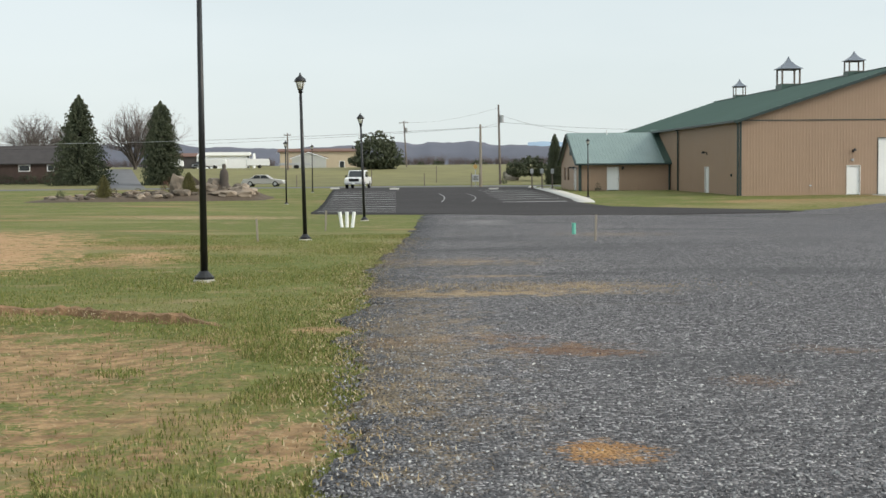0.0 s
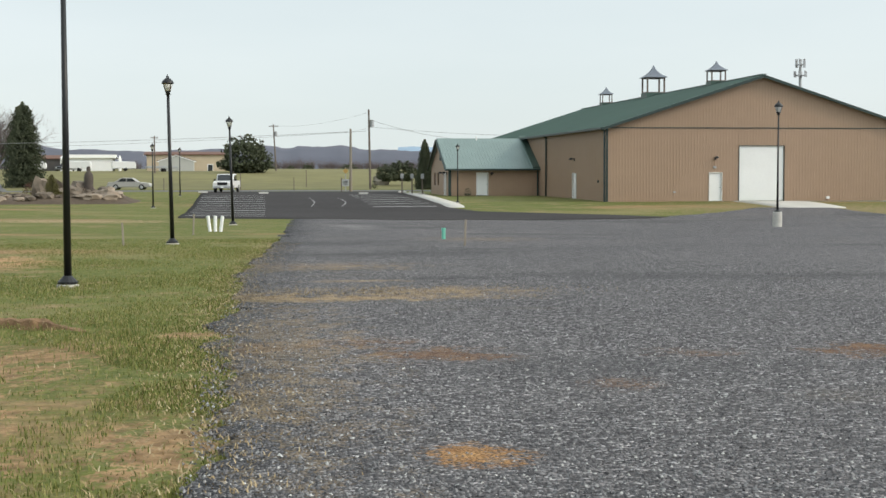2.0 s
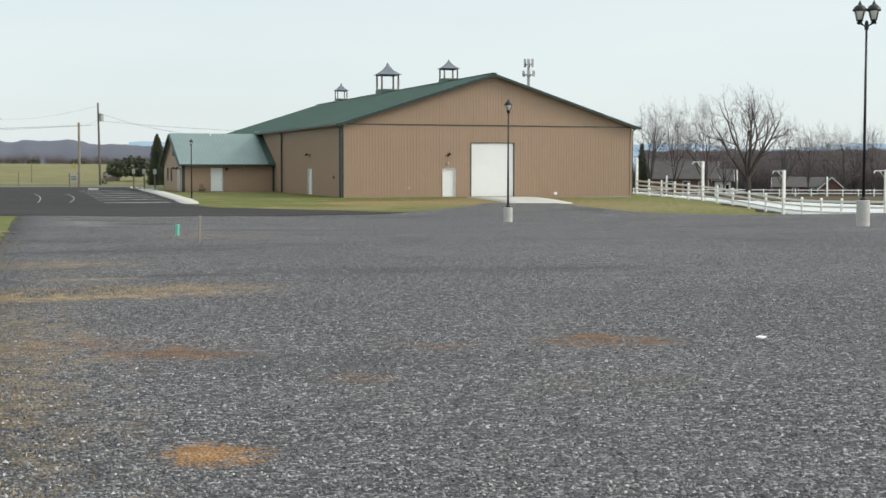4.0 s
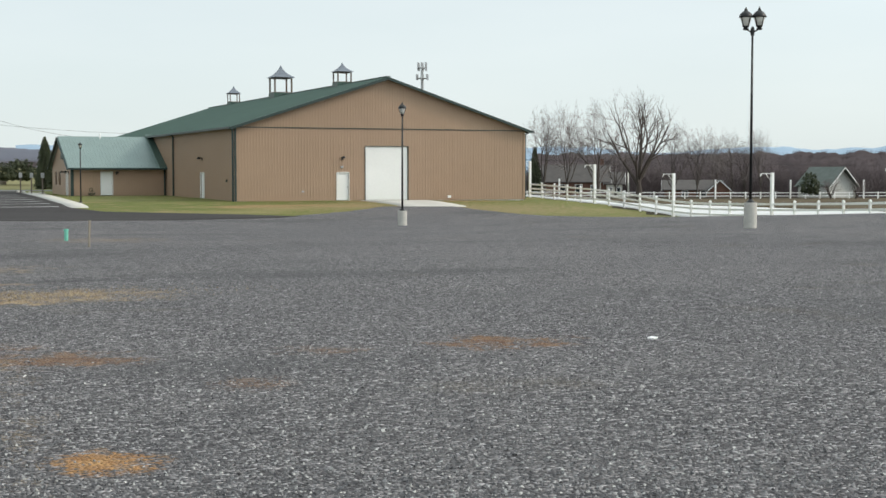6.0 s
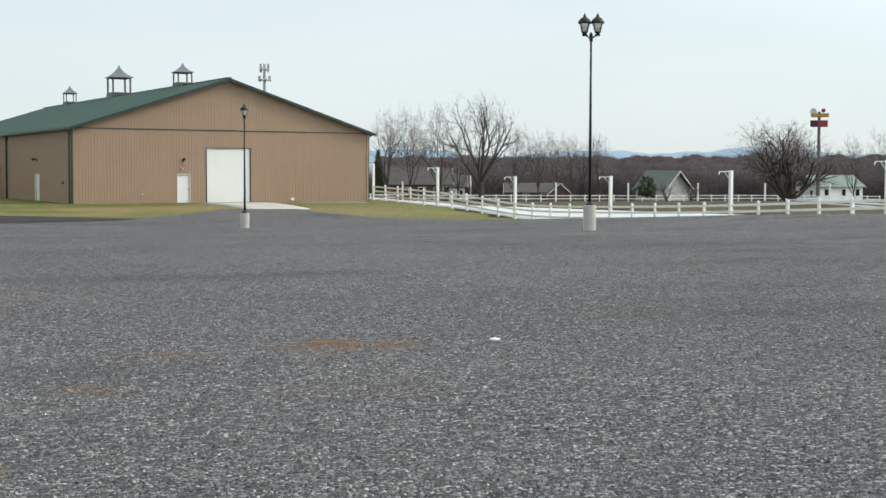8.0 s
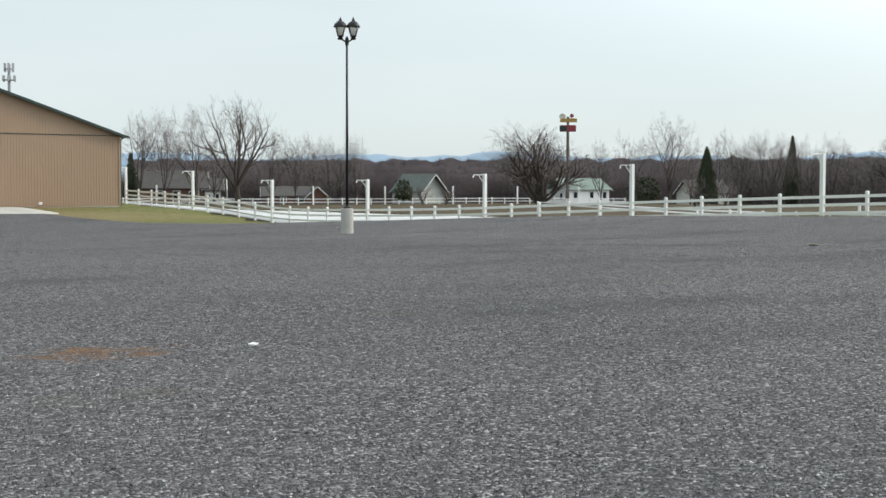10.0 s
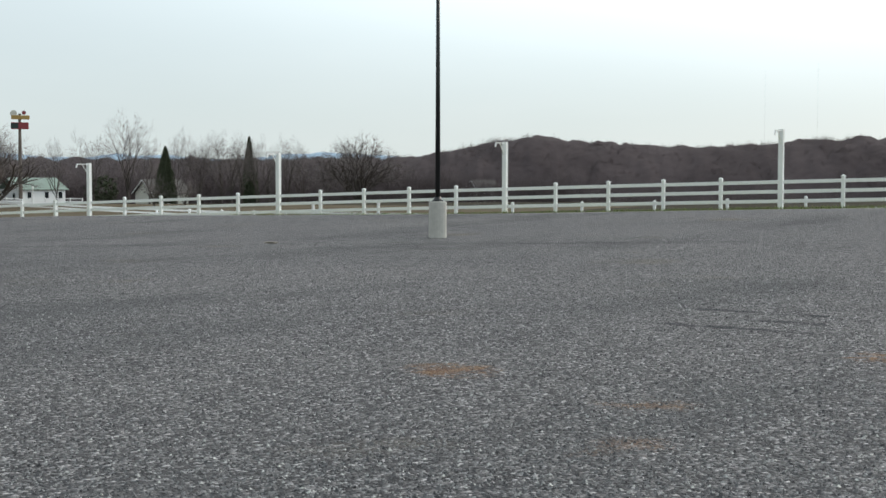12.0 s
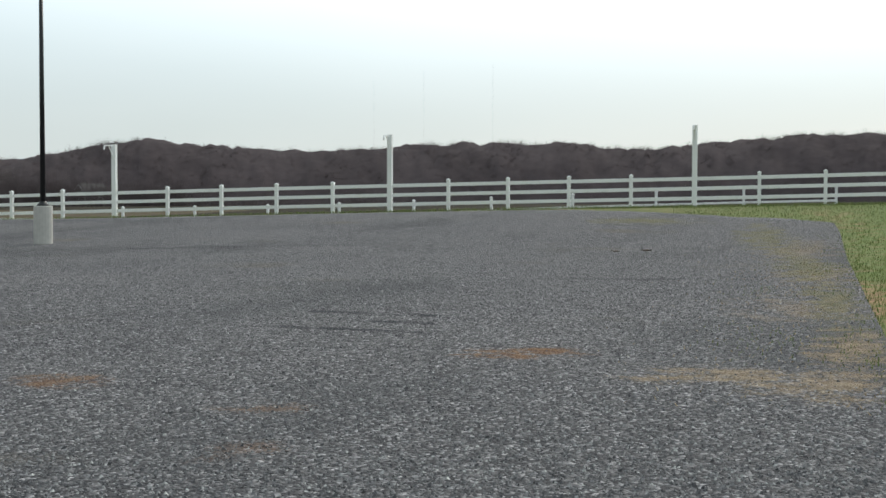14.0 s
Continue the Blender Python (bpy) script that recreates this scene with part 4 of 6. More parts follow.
# the arena's own low fence curves in from the back corner and then runs beside the lot
ARENA_AZ = [42.5, 44.5, 46.5, 48.5, 50.6, 52.4, 60.0, 68.0, 75.0, 84.0, 96.0]
ARENA_R = [134.0, 116.0, 98.0, 88.0, 80.0, 76.0, 70.5, 66.0, 63.0, 61.0, 60.5]
ARENA_Z = [-0.48, -0.34, -0.21, -0.17, -0.12, -0.10, -0.08, 0.08, 0.36, 0.77, 1.1]


def arena_spot(az):
    r = glide(ARENA_AZ, ARENA_R, az)
    return r * math.sin(radians(az)), r * math.cos(radians(az)), glide(ARENA_AZ, ARENA_Z, az) - 0.50


fence("low white two-rail fence curving round the riding arena", [arena_spot(42.5 + 1.3 * i) for i in range(10)] + [arena_spot(55.3)], (0.26, 0.47), 0.52, 0.09, post_w=0.10)
fence("low white two-rail fence beside the riding arena", [arena_spot(a) for a in (55.32, 58.0, 60.75, 63.55, 66.4, 69.35, 72.27, 75.35, 78.55, 81.9, 85.3, 88.8, 92.4)], (0.26, 0.47), 1.02, 0.09, post_w=0.11)

# ---- far hills ----


def hill_band(name, radius, az0, az1, base, top, mat, label, seed, rough=0.25, steps=260, depth=0.25):
    """A long ridge of wooded hills. top(az) gives its height."""
    verts, faces = [], []
    prof = [(0.0, 0.0), (0.05, 0.55), (0.10, 0.9), (0.14, 1.0), (0.25, 0.6)]
    for i in range(steps + 1):
        az = az0 + (az1 - az0) * i / steps
        t = top(az) * (1 + rough * noise.fractal((az * 0.9 + seed, seed, 0), 1.0, 2.0, 5) * 0.35)
        for d, u in prof:
            r = radius * (1 + d * depth * 4)
            verts.append((r * math.sin(radians(az)), r * math.cos(radians(az)), base + (t - base) * u))
    n = len(prof)
    for i in range(steps):
        for j in range(n - 1):
            q = i * n + j
            faces.append((q, q + n, q + n + 1, q + 1))
    return tagged(sheet(name, verts, faces, mat), label, "hill", kind="structure")


# the blue of these ridges is haze put into their base colour
hill_band("hill_north", 1400, -30, 25, -5, lambda a: 31 + 3 * math.sin(a * 0.5 + 1) - 6 * soft_step(2, 14, a), M_HAZED_HILL, "wooded hills, painted blue for distance haze", 2.0, 0.4)
hill_band("hill_far", 3200, 5, 80, -10, lambda a: 66 + 5 * math.sin(a * 0.35) + 6 * math.sin(a * 0.9 + 2), M_HAZED_HILL_FAR, "far hills on the skyline, painted pale blue for haze", 7.0, 0.25)


RIDGE_AZ = [26.0, 50.0, 56.0, 59.0, 61.0, 62.6, 64.6, 66.0, 70.5, 74.0, 78.5, 80.0, 81.6, 83.6, 87.0, 92.0, 110.0, 135.0]
RIDGE_CREST = [7.4, 7.8, 8.2, 8.4, 10.3, 12.4, 14.2, 12.9, 11.4, 12.2, 13.8, 13.3, 14.0, 12.0, 13.3, 15.9, 17.0, 14.0]
RIDGE_SIDE = [(0.0, 0.0), (0.025, 0.28), (0.05, 0.55), (0.075, 0.74), (0.10, 0.9), (0.12, 0.97), (0.14, 1.0), (0.17, 0.9), (0.25, 0.5)]


def crowns(az, r):
    """Domed tree crowns, merged into an uneven canopy."""
    x, y = az * 5.9, r * 0.8
    return 1.2 * noise.noise((x * 0.22, y * 0.2, 1.0)) + 0.5 * noise.noise((x * 0.55, y * 0.5, 5.0)) + 0.2 * noise.noise((x * 1.3, y * 1.2, 9.0))


def ridge_floor(az, r):
    """Height of the canopy of the wooded ridge by bearing and distance."""
    d, top = r / 330 - 1, glide(RIDGE_AZ, RIDGE_CREST, az) - 0.7
    u = glide([p[0] for p in RIDGE_SIDE], [p[1] for p in RIDGE_SIDE], d)
    return -4 + (top + 4) * u + crowns(az, r) * soft_step(0.0, 0.05, d)


def build_ridge():
    verts, faces, n = [], [], 22
    steps = 760
    for i in range(steps + 1):
        az = 26 + 109 * i / steps
        for j in range(n):
            r = 330 * (1 + 0.25 * (j / (n - 1)) ** 1.15)
            verts.append((r * math.sin(radians(az)), r * math.cos(radians(az)), ridge_floor(az, r)))
    for i in range(steps):
        for j in range(n - 1):
            q = i * n + j
            faces.append((q, q + n, q + n + 1, q + 1))
    return tagged(sheet("wood_ridge", verts, faces, M_WOODS), "brown wooded ridge behind the arena", "hill", kind="structure")


build_ridge()

# ---- trees ----


class Limbs:
    """Gathers tapered branches into one mesh."""

    def __init__(self):
        self.verts, self.faces = [], []

    def limb(self, pts, radii, sides):
        start = len(self.verts)
        for k, (p, r) in enumerate(zip(pts, radii)):
            d = (pts[min(k + 1, len(pts) - 1)] - pts[max(k - 1, 0)]).normalized()
            u = d.orthogonal().normalized()
            v = d.cross(u)
            for i in range(sides):
                a = 2 * math.pi * i / sides
                self.verts.append(p + (u * math.cos(a) + v * math.sin(a)) * r)
        for k in range(len(pts) - 1):
            for i in range(sides):
                j = (i + 1) % sides
                q = start + k * sides
                self.faces.append((q + i, q + j, q + sides + j, q + sides + i))

    def mesh(self, name, mat):
        me = bpy.data.meshes.new(name)
        me.from_pydata([tuple(v) for v in self.verts], [], self.faces)
        me.materials.append(mat)
        return me


def bare_tree_meshes(seed, height, trunk, wide, limbs=6, vase=0.6, bole=0.35, kids=(7, 6, 5), low=0.25):
    """A leafless tree. trunk: height of the fork; vase: how far the limbs lean out, in radians; bole: the trunk's radius; low: where on a limb its branches begin."""
    rng = random.Random(seed)
    wood, twigs = Limbs(), Limbs()
    wobble, lift = (0.05, 0.11, 0.13, 0.14, 0.12), (0.0, 0.035, 0.045, 0.06, 0.09)

    def bough(p, d, length, r, level):
        n = max(2, int(length / (0.55 if level < 3 else 0.5)))
        if level == 4:
            n = 2
        pts, radii, ways = [p], [r], [d]
        for i in range(n):
            d = (d + Vector((rng.gauss(0, 1), rng.gauss(0, 1), rng.gauss(0, 1))) * wobble[level] + Vector((0, 0, lift[level]))).normalized()
            p = p + d * (length / n)
            pts.append(p)
            radii.append(max(0.007, r * (1 - 0.68 * (i + 1) / n)))
            ways.append(d)
        (wood if r > 0.05 else twigs).limb(pts, radii, 8 if r > 0.15 else 5 if r > 0.05 else 3)
        if level == 4:
            return
        turn = rng.uniform(0, 6.28)
        many = kids[level - 1]
        for k in range(many):
            u = low + (1 - low) * (k + rng.uniform(0.2, 0.9)) / many
            i = min(n, max(1, round(u * n)))
            turn += 2.4 + rng.uniform(-0.4, 0.4)
            side = ways[i].orthogonal().normalized()
            side = Matrix.Rotation(turn, 3, ways[i]) @ side
            a = rng.uniform(0.45, 0.9)
            out = ways[i] * math.cos(a) + side * math.sin(a)
            bough(pts[i], out.normalized(), length * rng.uniform(0.42, 0.66) * (1.2 - 0.55 * u), max(0.009, radii[i] * rng.uniform(0.5, 0.72)), level + 1)

    stem = [Vector((0.06 * math.sin(1.3 * z + seed), 0.06 * math.cos(1.1 * z + seed), z)) for z in [-0.4 + (trunk + 0.4) * i / 6 for i in range(7)]]
    wood.limb(stem, [bole * (1.35 if i == 0 else 1.08 if i == 1 else 1.0 - 0.04 * i) for i in range(7)], 9)
    turn = rng.uniform(0, 6.28)
    for i in range(limbs):
        turn += 2.4 + rng.uniform(-0.15, 0.15)
        lean = vase * (0.2 + 0.9 * i / (limbs - 1)) * rng.uniform(0.88, 1.12)
        start = stem[-1] if i < 3 else stem[-1].lerp(stem[4], rng.uniform(0.1, 0.9))
        d = Vector((math.sin(lean) * math.cos(turn), math.sin(lean) * math.sin(turn), math.cos(lean)))
        bough(start, d, (height - trunk) * rng.uniform(0.78, 0.9) * (1 - 0.16 * lean), bole * rng.uniform(0.5, 0.68), 1)
    tops = sorted(v.z for v in twigs.verts)
    spans = sorted(math.hypot(v.x, v.y) for v in twigs.verts)
    up, out = height / tops[-1], wide / 2 / spans[int(0.985 * len(spans))]
    for bunch in (wood, twigs):
        for v in bunch.verts:
            k = 1 + (out - 1) * soft_step(0.3, 1.0, v.z / max(trunk, 0.5))
            v.x, v.y, v.z = v.x * k, v.y * k, v.z * up
    return wood.mesh("limbs", M_BARK), twigs.mesh("crown", M_TWIG)


def bare_tree(meshes, x, y, z, scale=1.0, turn=0.0, label="bare deciduous tree with spreading grey-brown branches", group="", squash=1.0):
    t = thing("bare_tree", label, "tree", pose(x, y, z, 0, 0, turn) @ Matrix.Diagonal((scale * squash, scale * squash, scale, 1)), group)
    for name, me in zip(("trunk", "crown"), meshes):
        ob = new(name, me)
        ob.parent = t
    return t


TREE_OPEN = bare_tree_meshes(19, 13.1, 3.0, 10.4, 8, 0.8, 0.38, (6, 6, 4), 0.35)
TREE_WIDE = bare_tree_meshes(14, 11.8, 1.0, 15.5, 14, 0.74, 0.40, (8, 6, 6), 0.3)
TREE_TALL = bare_tree_meshes(21, 13.0, 2.6, 6.8, 6, 0.42, 0.20, (7, 6, 5))
TREE_FINE = bare_tree_meshes(33, 11.0, 1.8, 8.4, 6, 0.60, 0.17, (7, 6, 5))
TREE_LOW = bare_tree_meshes(41, 4.6, 0.8, 5.2, 6, 0.75, 0.15, (6, 5, 3))


def polar(az, r):
    return r * math.sin(radians(az)), r * math.cos(radians(az))


for meshes, az, r, h0, h, turn, squash, label in (
        (TREE_OPEN, 30.15, 170, -0.9, 13.3, -10, 1.05, "large bare tree with a wide open crown beside the arena"),
        (TREE_TALL, 26.3, 235, 0.4, 14.2, 0, 1.3, "slender bare tree behind the barn"),
        (TREE_FINE, 27.2, 230, 0.4, 13.4, 60, 1.2, "bare tree behind the brick house"),
        (TREE_FINE, 28.5, 228, 0.4, 13.6, 200, 1.25, "bare tree behind the brick house"),
        (TREE_WIDE, 42.55, 190, -1.2, 11.5, 40, 1.15, "broad bare tree with a dense twiggy crown"),
        (TREE_TALL, 47.85, 255, 0.0, 13.7, 30, 1.1, "tall slender bare tree in the hedgerow"),
        (TREE_TALL, 46.5, 250, 0.0, 10.1, 100, 1.0, "thin bare tree in the hedgerow"),
        (TREE_FINE, 45.1, 250, 0.0, 8.6, 210, 1.0, "thin bare tree in the hedgerow"),
        (TREE_FINE, 49.75, 255, 0.0, 9.8, 15, 1.0, "bare tree in the hedgerow"),
        (TREE_TALL, 50.7, 257, 0.0, 10.7, 75, 1.0, "bare tree in the hedgerow"),
        (TREE_FINE, 51.6, 255, 0.0, 10.3, 135, 1.0, "bare tree in the hedgerow"),
        (TREE_TALL, 52.4, 262, 0.0, 10.0, 175, 1.1, "bare tree in the hedgerow"),
        (TREE_FINE, 54.3, 255, 0.0, 9.5, 255, 1.0, "bare tree in the hedgerow"),
        (TREE_TALL, 53.5, 258, 0.0, 8.8, 300, 1.0, "bare tree in the hedgerow"),
        (TREE_WIDE, 57.2, 255, 0.0, 10.2, 300, 0.85, "bare tree in the hedgerow"),
        (TREE_FINE, 55.8, 258, 0.0, 7.2, 30, 1.0, "bare tree in the hedgerow"),
        (TREE_FINE, 31.5, 240, 0.0, 9.1, 10, 1.0, "bare tree in the hedgerow"),
        (TREE_TALL, 32.5, 238, 0.0, 9.5, 80, 1.0, "bare tree in the hedgerow"),
        (TREE_FINE, 33.9, 242, 0.0, 8.1, 160, 1.0, "bare tree in the hedgerow"),
        (TREE_TALL, 35.0, 242, 0.0, 9.0, 160, 0.8, "bare tree in the hedgerow"),
        (TREE_FINE, 48.7, 262, 0.0, 8.6, 45, 1.0, "bare tree in the hedgerow"),
        (TREE_TALL, 52.0, 250, 0.0, 9.3, 225, 1.0, "bare tree in the hedgerow"),
        (TREE_FINE, 53.0, 252, 0.0, 9.2, 95, 1.0, "bare tree in the hedgerow"),
        (TREE_FINE, 54.9, 262, 0.0, 8.4, 185, 1.0, "bare tree in the hedgerow"),
        (TREE_FINE, 56.6, 262, 0.0, 8.6, 330, 1.0, "bare tree in the hedgerow"),
        (TREE_FINE, 29.2, 242, 0.0, 8.8, 30, 1.0, "bare tree in the hedgerow"),
        (TREE_FINE, 33.2, 250, 0.0, 8.4, 60, 1.0, "bare tree in the hedgerow"),
        (TREE_TALL, 34.4, 246, 0.0, 8.2, 250, 1.0, "bare tree in the hedgerow"),
        (TREE_LOW, 50.1, 190, -1.0, 3.4, 160, 1.0, "low bare fruit tree beside a pale house"),
        (TREE_LOW, 48.9, 192, -1.0, 3.6, 10, 1.0, "low bare fruit tree beside a pale house"),
        (TREE_LOW, 37.75, 212, -1.2, 2.7, 10, 1.0, "low bare tree before the green-roofed house"),
        (TREE_LOW, 38.7, 212, -1.2, 2.4, 130, 1.0, "low bare tree before the green-roofed house"),
        (TREE_WIDE, -14.9, 262, 2.2, 11.4, 10, 0.95, "bare twiggy tree behind the evergreens"),
        (TREE_WIDE, -13.6, 268, 2.2, 9.8, 110, 0.9, "bare twiggy tree behind the evergreens"),
        (TREE_WIDE, -11.0, 258, 2.2, 12.8, 200, 0.85, "bare twiggy tree behind the evergreens"),
        (TREE_WIDE, -10.2, 262, 2.2, 11.8, 290, 0.8, "bare twiggy tree behind the evergreens")):
    if "hedgerow" in label:
        h, squash = h * (1.18 if az < 40 else 1.1), squash * 1.2
    x, y = polar(az, r)
    base = max(v.co.z for v in meshes[1].vertices)
    floor = min(h0, land(x, y)) - 0.2
    bare_tree(meshes, x, y, floor, (h + h0 - floor) / base, turn, label, "bare trees", squash)


def far_woods(name, label, count, seed, az_span, r_span, h_span, floor, mat, prongs=16, spread=0.52, thin=1.0):
    """Woods far off: uncounted bare trees, each a trunk with a fan of thin branches."""
    rng = random.Random(seed)
    verts, faces = [], []
    for _ in range(count):
        az, r = rng.uniform(*az_span), rng.uniform(*r_span)
        x, y = polar(az, r)
        z, h = floor(az, r), rng.uniform(*h_span) * (0.85 + 0.3 * noise.noise((az * 0.5, r * 0.02, seed)))
        wide = h * spread * rng.uniform(0.8, 1.2)
        for k in range(prongs + 1):
            a, e = rng.uniform(0, 2 * math.pi), rng.uniform(0.05, 1.0)
            f = 0.0 if k == 0 else rng.uniform(0.1, 0.5)
            out = 0.0 if k == 0 else math.sqrt(1 - e * e) * rng.uniform(0.7, 1.0)
            tip = (x + wide * out * math.cos(a), y + wide * out * math.sin(a), z + h * (0.8 if k == 0 else max(f + 0.12, 0.45 + 0.55 * e * rng.uniform(0.8, 1.0))))
            ww = 0.08 if k == 0 else rng.uniform(0.016, 0.034) * thin
            # three-sided tapering branch
            q = len(verts)
            for j in range(3):
                b = a + j * 2.094
                verts.append((x + ww * math.cos(b), y + ww * math.sin(b), z + h * f - 0.2))
            verts.append(tip)
            faces += [(q, q + 1, q + 3), (q + 1, q + 2, q + 3), (q + 2, q, q + 3)]
    ob = sheet(name, verts, faces, mat, False)
    return tagged(ob, label, "woods", kind="stuff")


far_woods("ridge_woods", "bare brown woods over the ridge", 9000, 3, (27, 112), (332, 384), (2.4, 3.7), lambda a, r: ridge_floor(a, r) - 1.5, M_FARWOOD, 24, 0.55, 0.7)
far_woods("meadow_thicket", "dark brown scrub along the foot of the ridge", 1500, 9, (50, 112), (300, 332), (3.0, 5.0), lambda a, r: -4.2, M_FARWOOD, 30)
far_woods("field_edge_woods", "brown bare thicket along the far edge of the field", 900, 12, (-17, 13), (430, 470), (3.6, 5.4), lambda a, r: 2.6, M_FARWOOD, 30)
far_woods("valley_woods", "bare brown thicket across the valley", 1700, 4, (25.2, 66), (305, 345), (6.6, 12.2), lambda a, r: -3.9, M_FARWOOD, 40)


def conifer(x, y, z, h, w, label, seed, blunt=0.0, name="evergreen_tree", mat=M_NEEDLE):
    """A spruce: trunk, and tiers of drooping boughs made of many small sprays."""
    rng = random.Random(seed)
    t = thing(name, label, "tree", pose(x, y, z), "evergreens")
    bm = bmesh.new()
    tube(bm, 0.025 * h, 0.006 * h, -0.3, h * 0.92, 7)
    part("trunk", bm, M_BARK, t)
    verts, faces = [], []
    tiers = 30
    for k in range(tiers):
        u = k / (tiers - 1)
        zz = h * (0.05 + 0.93 * u)
        reach = w / 2 * ((1 - u) ** (0.85 - 0.3 * blunt)) * (0.82 + 0.18 * soft_step(0.0, 0.25, u)) * rng.uniform(0.85, 1.1) + 0.03 * h * (1 - u) + 0.12
        for i in range(max(12, int(46 * (1 - 0.55 * u)))):
            a = rng.uniform(0, 2 * math.pi)
            ln = reach * rng.uniform(0.75, 1.12)
            n = 9
            for j in range(n):
                s0 = 0.2 + 0.8 * j / n
                px, py = math.cos(a) * ln * s0, math.sin(a) * ln * s0
                pz = zz - 0.30 * ln * s0 + rng.uniform(-0.02, 0.05) * h
                wd = 0.023 * h * (1.1 - 0.5 * s0) * rng.uniform(0.7, 1.3)
                q = len(verts)
                da = rng.uniform(-0.6, 0.6)
                ex, ey = math.cos(a + da), math.sin(a + da)
                sx, sy = -ey, ex
                verts += [(px - sx * wd * 0.5, py - sy * wd * 0.5, pz), (px + sx * wd * 0.5, py + sy * wd * 0.5, pz - 0.02 * h),
                          (px + ex * wd, py + ey * wd, pz - wd * 0.5), (px + ex * wd * 0.2, py + ey * wd * 0.2, pz + wd * 0.55)]
                faces += [(q, q + 1, q + 2), (q, q + 2, q + 3), (q + 1, q + 3, q + 2)]
    cr = sheet("crown", verts, faces, mat, False)
    cr.parent = t
    return t


def bush(x, y, z, w, h, label, seed, mat=M_NEEDLE, name="shrub", clumps=900, trunk=0.0, category="shrub", size=0.06):
    """A crown of many small leaf clumps, uneven in outline."""
    rng = random.Random(seed)
    t = thing(name, label, category, pose(x, y, z))
    if trunk:
        bm = bmesh.new()
        tube(bm, 0.03 * h, 0.015 * h, -0.2, h * 0.7, 7)
        part("trunk", bm, M_BARK, t)
    verts, faces = [], []
    for _ in range(clumps):
        d = Vector((rng.gauss(0, 1), rng.gauss(0, 1), rng.gauss(0, 1))).normalized()
        lump = 0.80 + 0.28 * noise.noise(d * 2.3 + Vector((seed, 0, 0)))
        rr = lump * rng.uniform(0.62, 1.05)
        p = Vector((d.x * w / 2 * rr, d.y * w / 2 * rr, trunk * h + h * (1 - trunk) * (0.28 + (0.70 if d.z > 0 else 0.32) * d.z * rr)))
        s = size * min(w, h) * rng.uniform(0.6, 1.3)
        q = len(verts)
        for _k in range(4):
            verts.append(p + Vector((rng.uniform(-1, 1), rng.uniform(-1, 1), rng.uniform(-1, 1))) * s)
        faces += [(q, q + 1, q + 2), (q, q + 2, q + 3), (q + 1, q + 3, q + 2), (q, q + 3, q + 1)]
    cr = sheet("crown" if trunk else "foliage", verts, faces, mat, False)
    cr.parent = t
    return t


conifer(-43.2, 185.0, 0.0, 11.6, 10.0, "dense dark spruce on the lawn", 1, 0.6)
conifer(-32.0, 182.2, 0.2, 10.4, 5.8, "dense dark spruce beside the drive", 2, 1.5)
bush(-5.2, 240.0, 1.0, 10.2, 8.0, "round dark pine standing in the field", 3, clumps=3600, trunk=0.06, category="tree", name="pine_tree", size=0.042)
bush(17.1, 189.2, 0.6, 4.6, 3.3, "low spreading evergreens by the annex", 4, clumps=1500)
bush(14.7, 186.0, 0.6, 3.4, 2.6, "low spreading evergreens by the annex", 5, clumps=1200)
bush(20.0, 184.0, 0.5, 3.6, 3.0, "low spreading evergreens by the annex", 8, clumps=1200)
conifer(18.1, 169.0, -0.2, 5.9, 2.5, "dark young evergreen behind the annex", 9, 0.8)
bush(16.9, 122.2, -0.36, 0.8, 0.9, "small clipped bush by the annex door", 10, clumps=200)
bush(11.9, 169.0, -0.2, 1.0, 1.6, "small dark bush by the pole", 13, clumps=250)
for k, (x, y, h) in enumerate(((-22.6, 104.0, 1.9), (-16.6, 106.0, 2.1))):
    conifer(x, y, land(x, y), h, h * 0.8, "small olive-brown conifer in the rock garden", 40 + k, 0.9, "dwarf_conifer", M_OLIVE)
for k in range(4):
    x, y = -48.5 - 3.2 * k, 190.0 + 0.5 * k
    bush(x, y, land(x, y) - 0.3, 3.9, 2.0, "dark clipped hedge bush before the brown house", 80 + k, clumps=500)
conifer(*polar(25.9, 255), -2.4, 8.6, 3.0, "dark narrow evergreen behind the barn", 15, 0.2)
conifer(*polar(49.35, 250), -2.4, 9.7, 4.6, "dark narrow evergreen in the hedgerow", 16, 0.3)
conifer(*polar(52.72, 290), -3.4, 13.6, 3.6, "tall thin evergreen among bare trees", 17, 0.1)
bush(*polar(36.95, 215), -1.6, 3.9, 4.0, "rounded green evergreen beside the house", 18, clumps=700, name="evergreen_shrub")
bush(*polar(46.9, 265), -2.6, 7.0, 6.4, "dark evergreen shrub in the hedgerow", 19, clumps=500, name="evergreen_shrub")

# ---- houses and sheds beyond ----


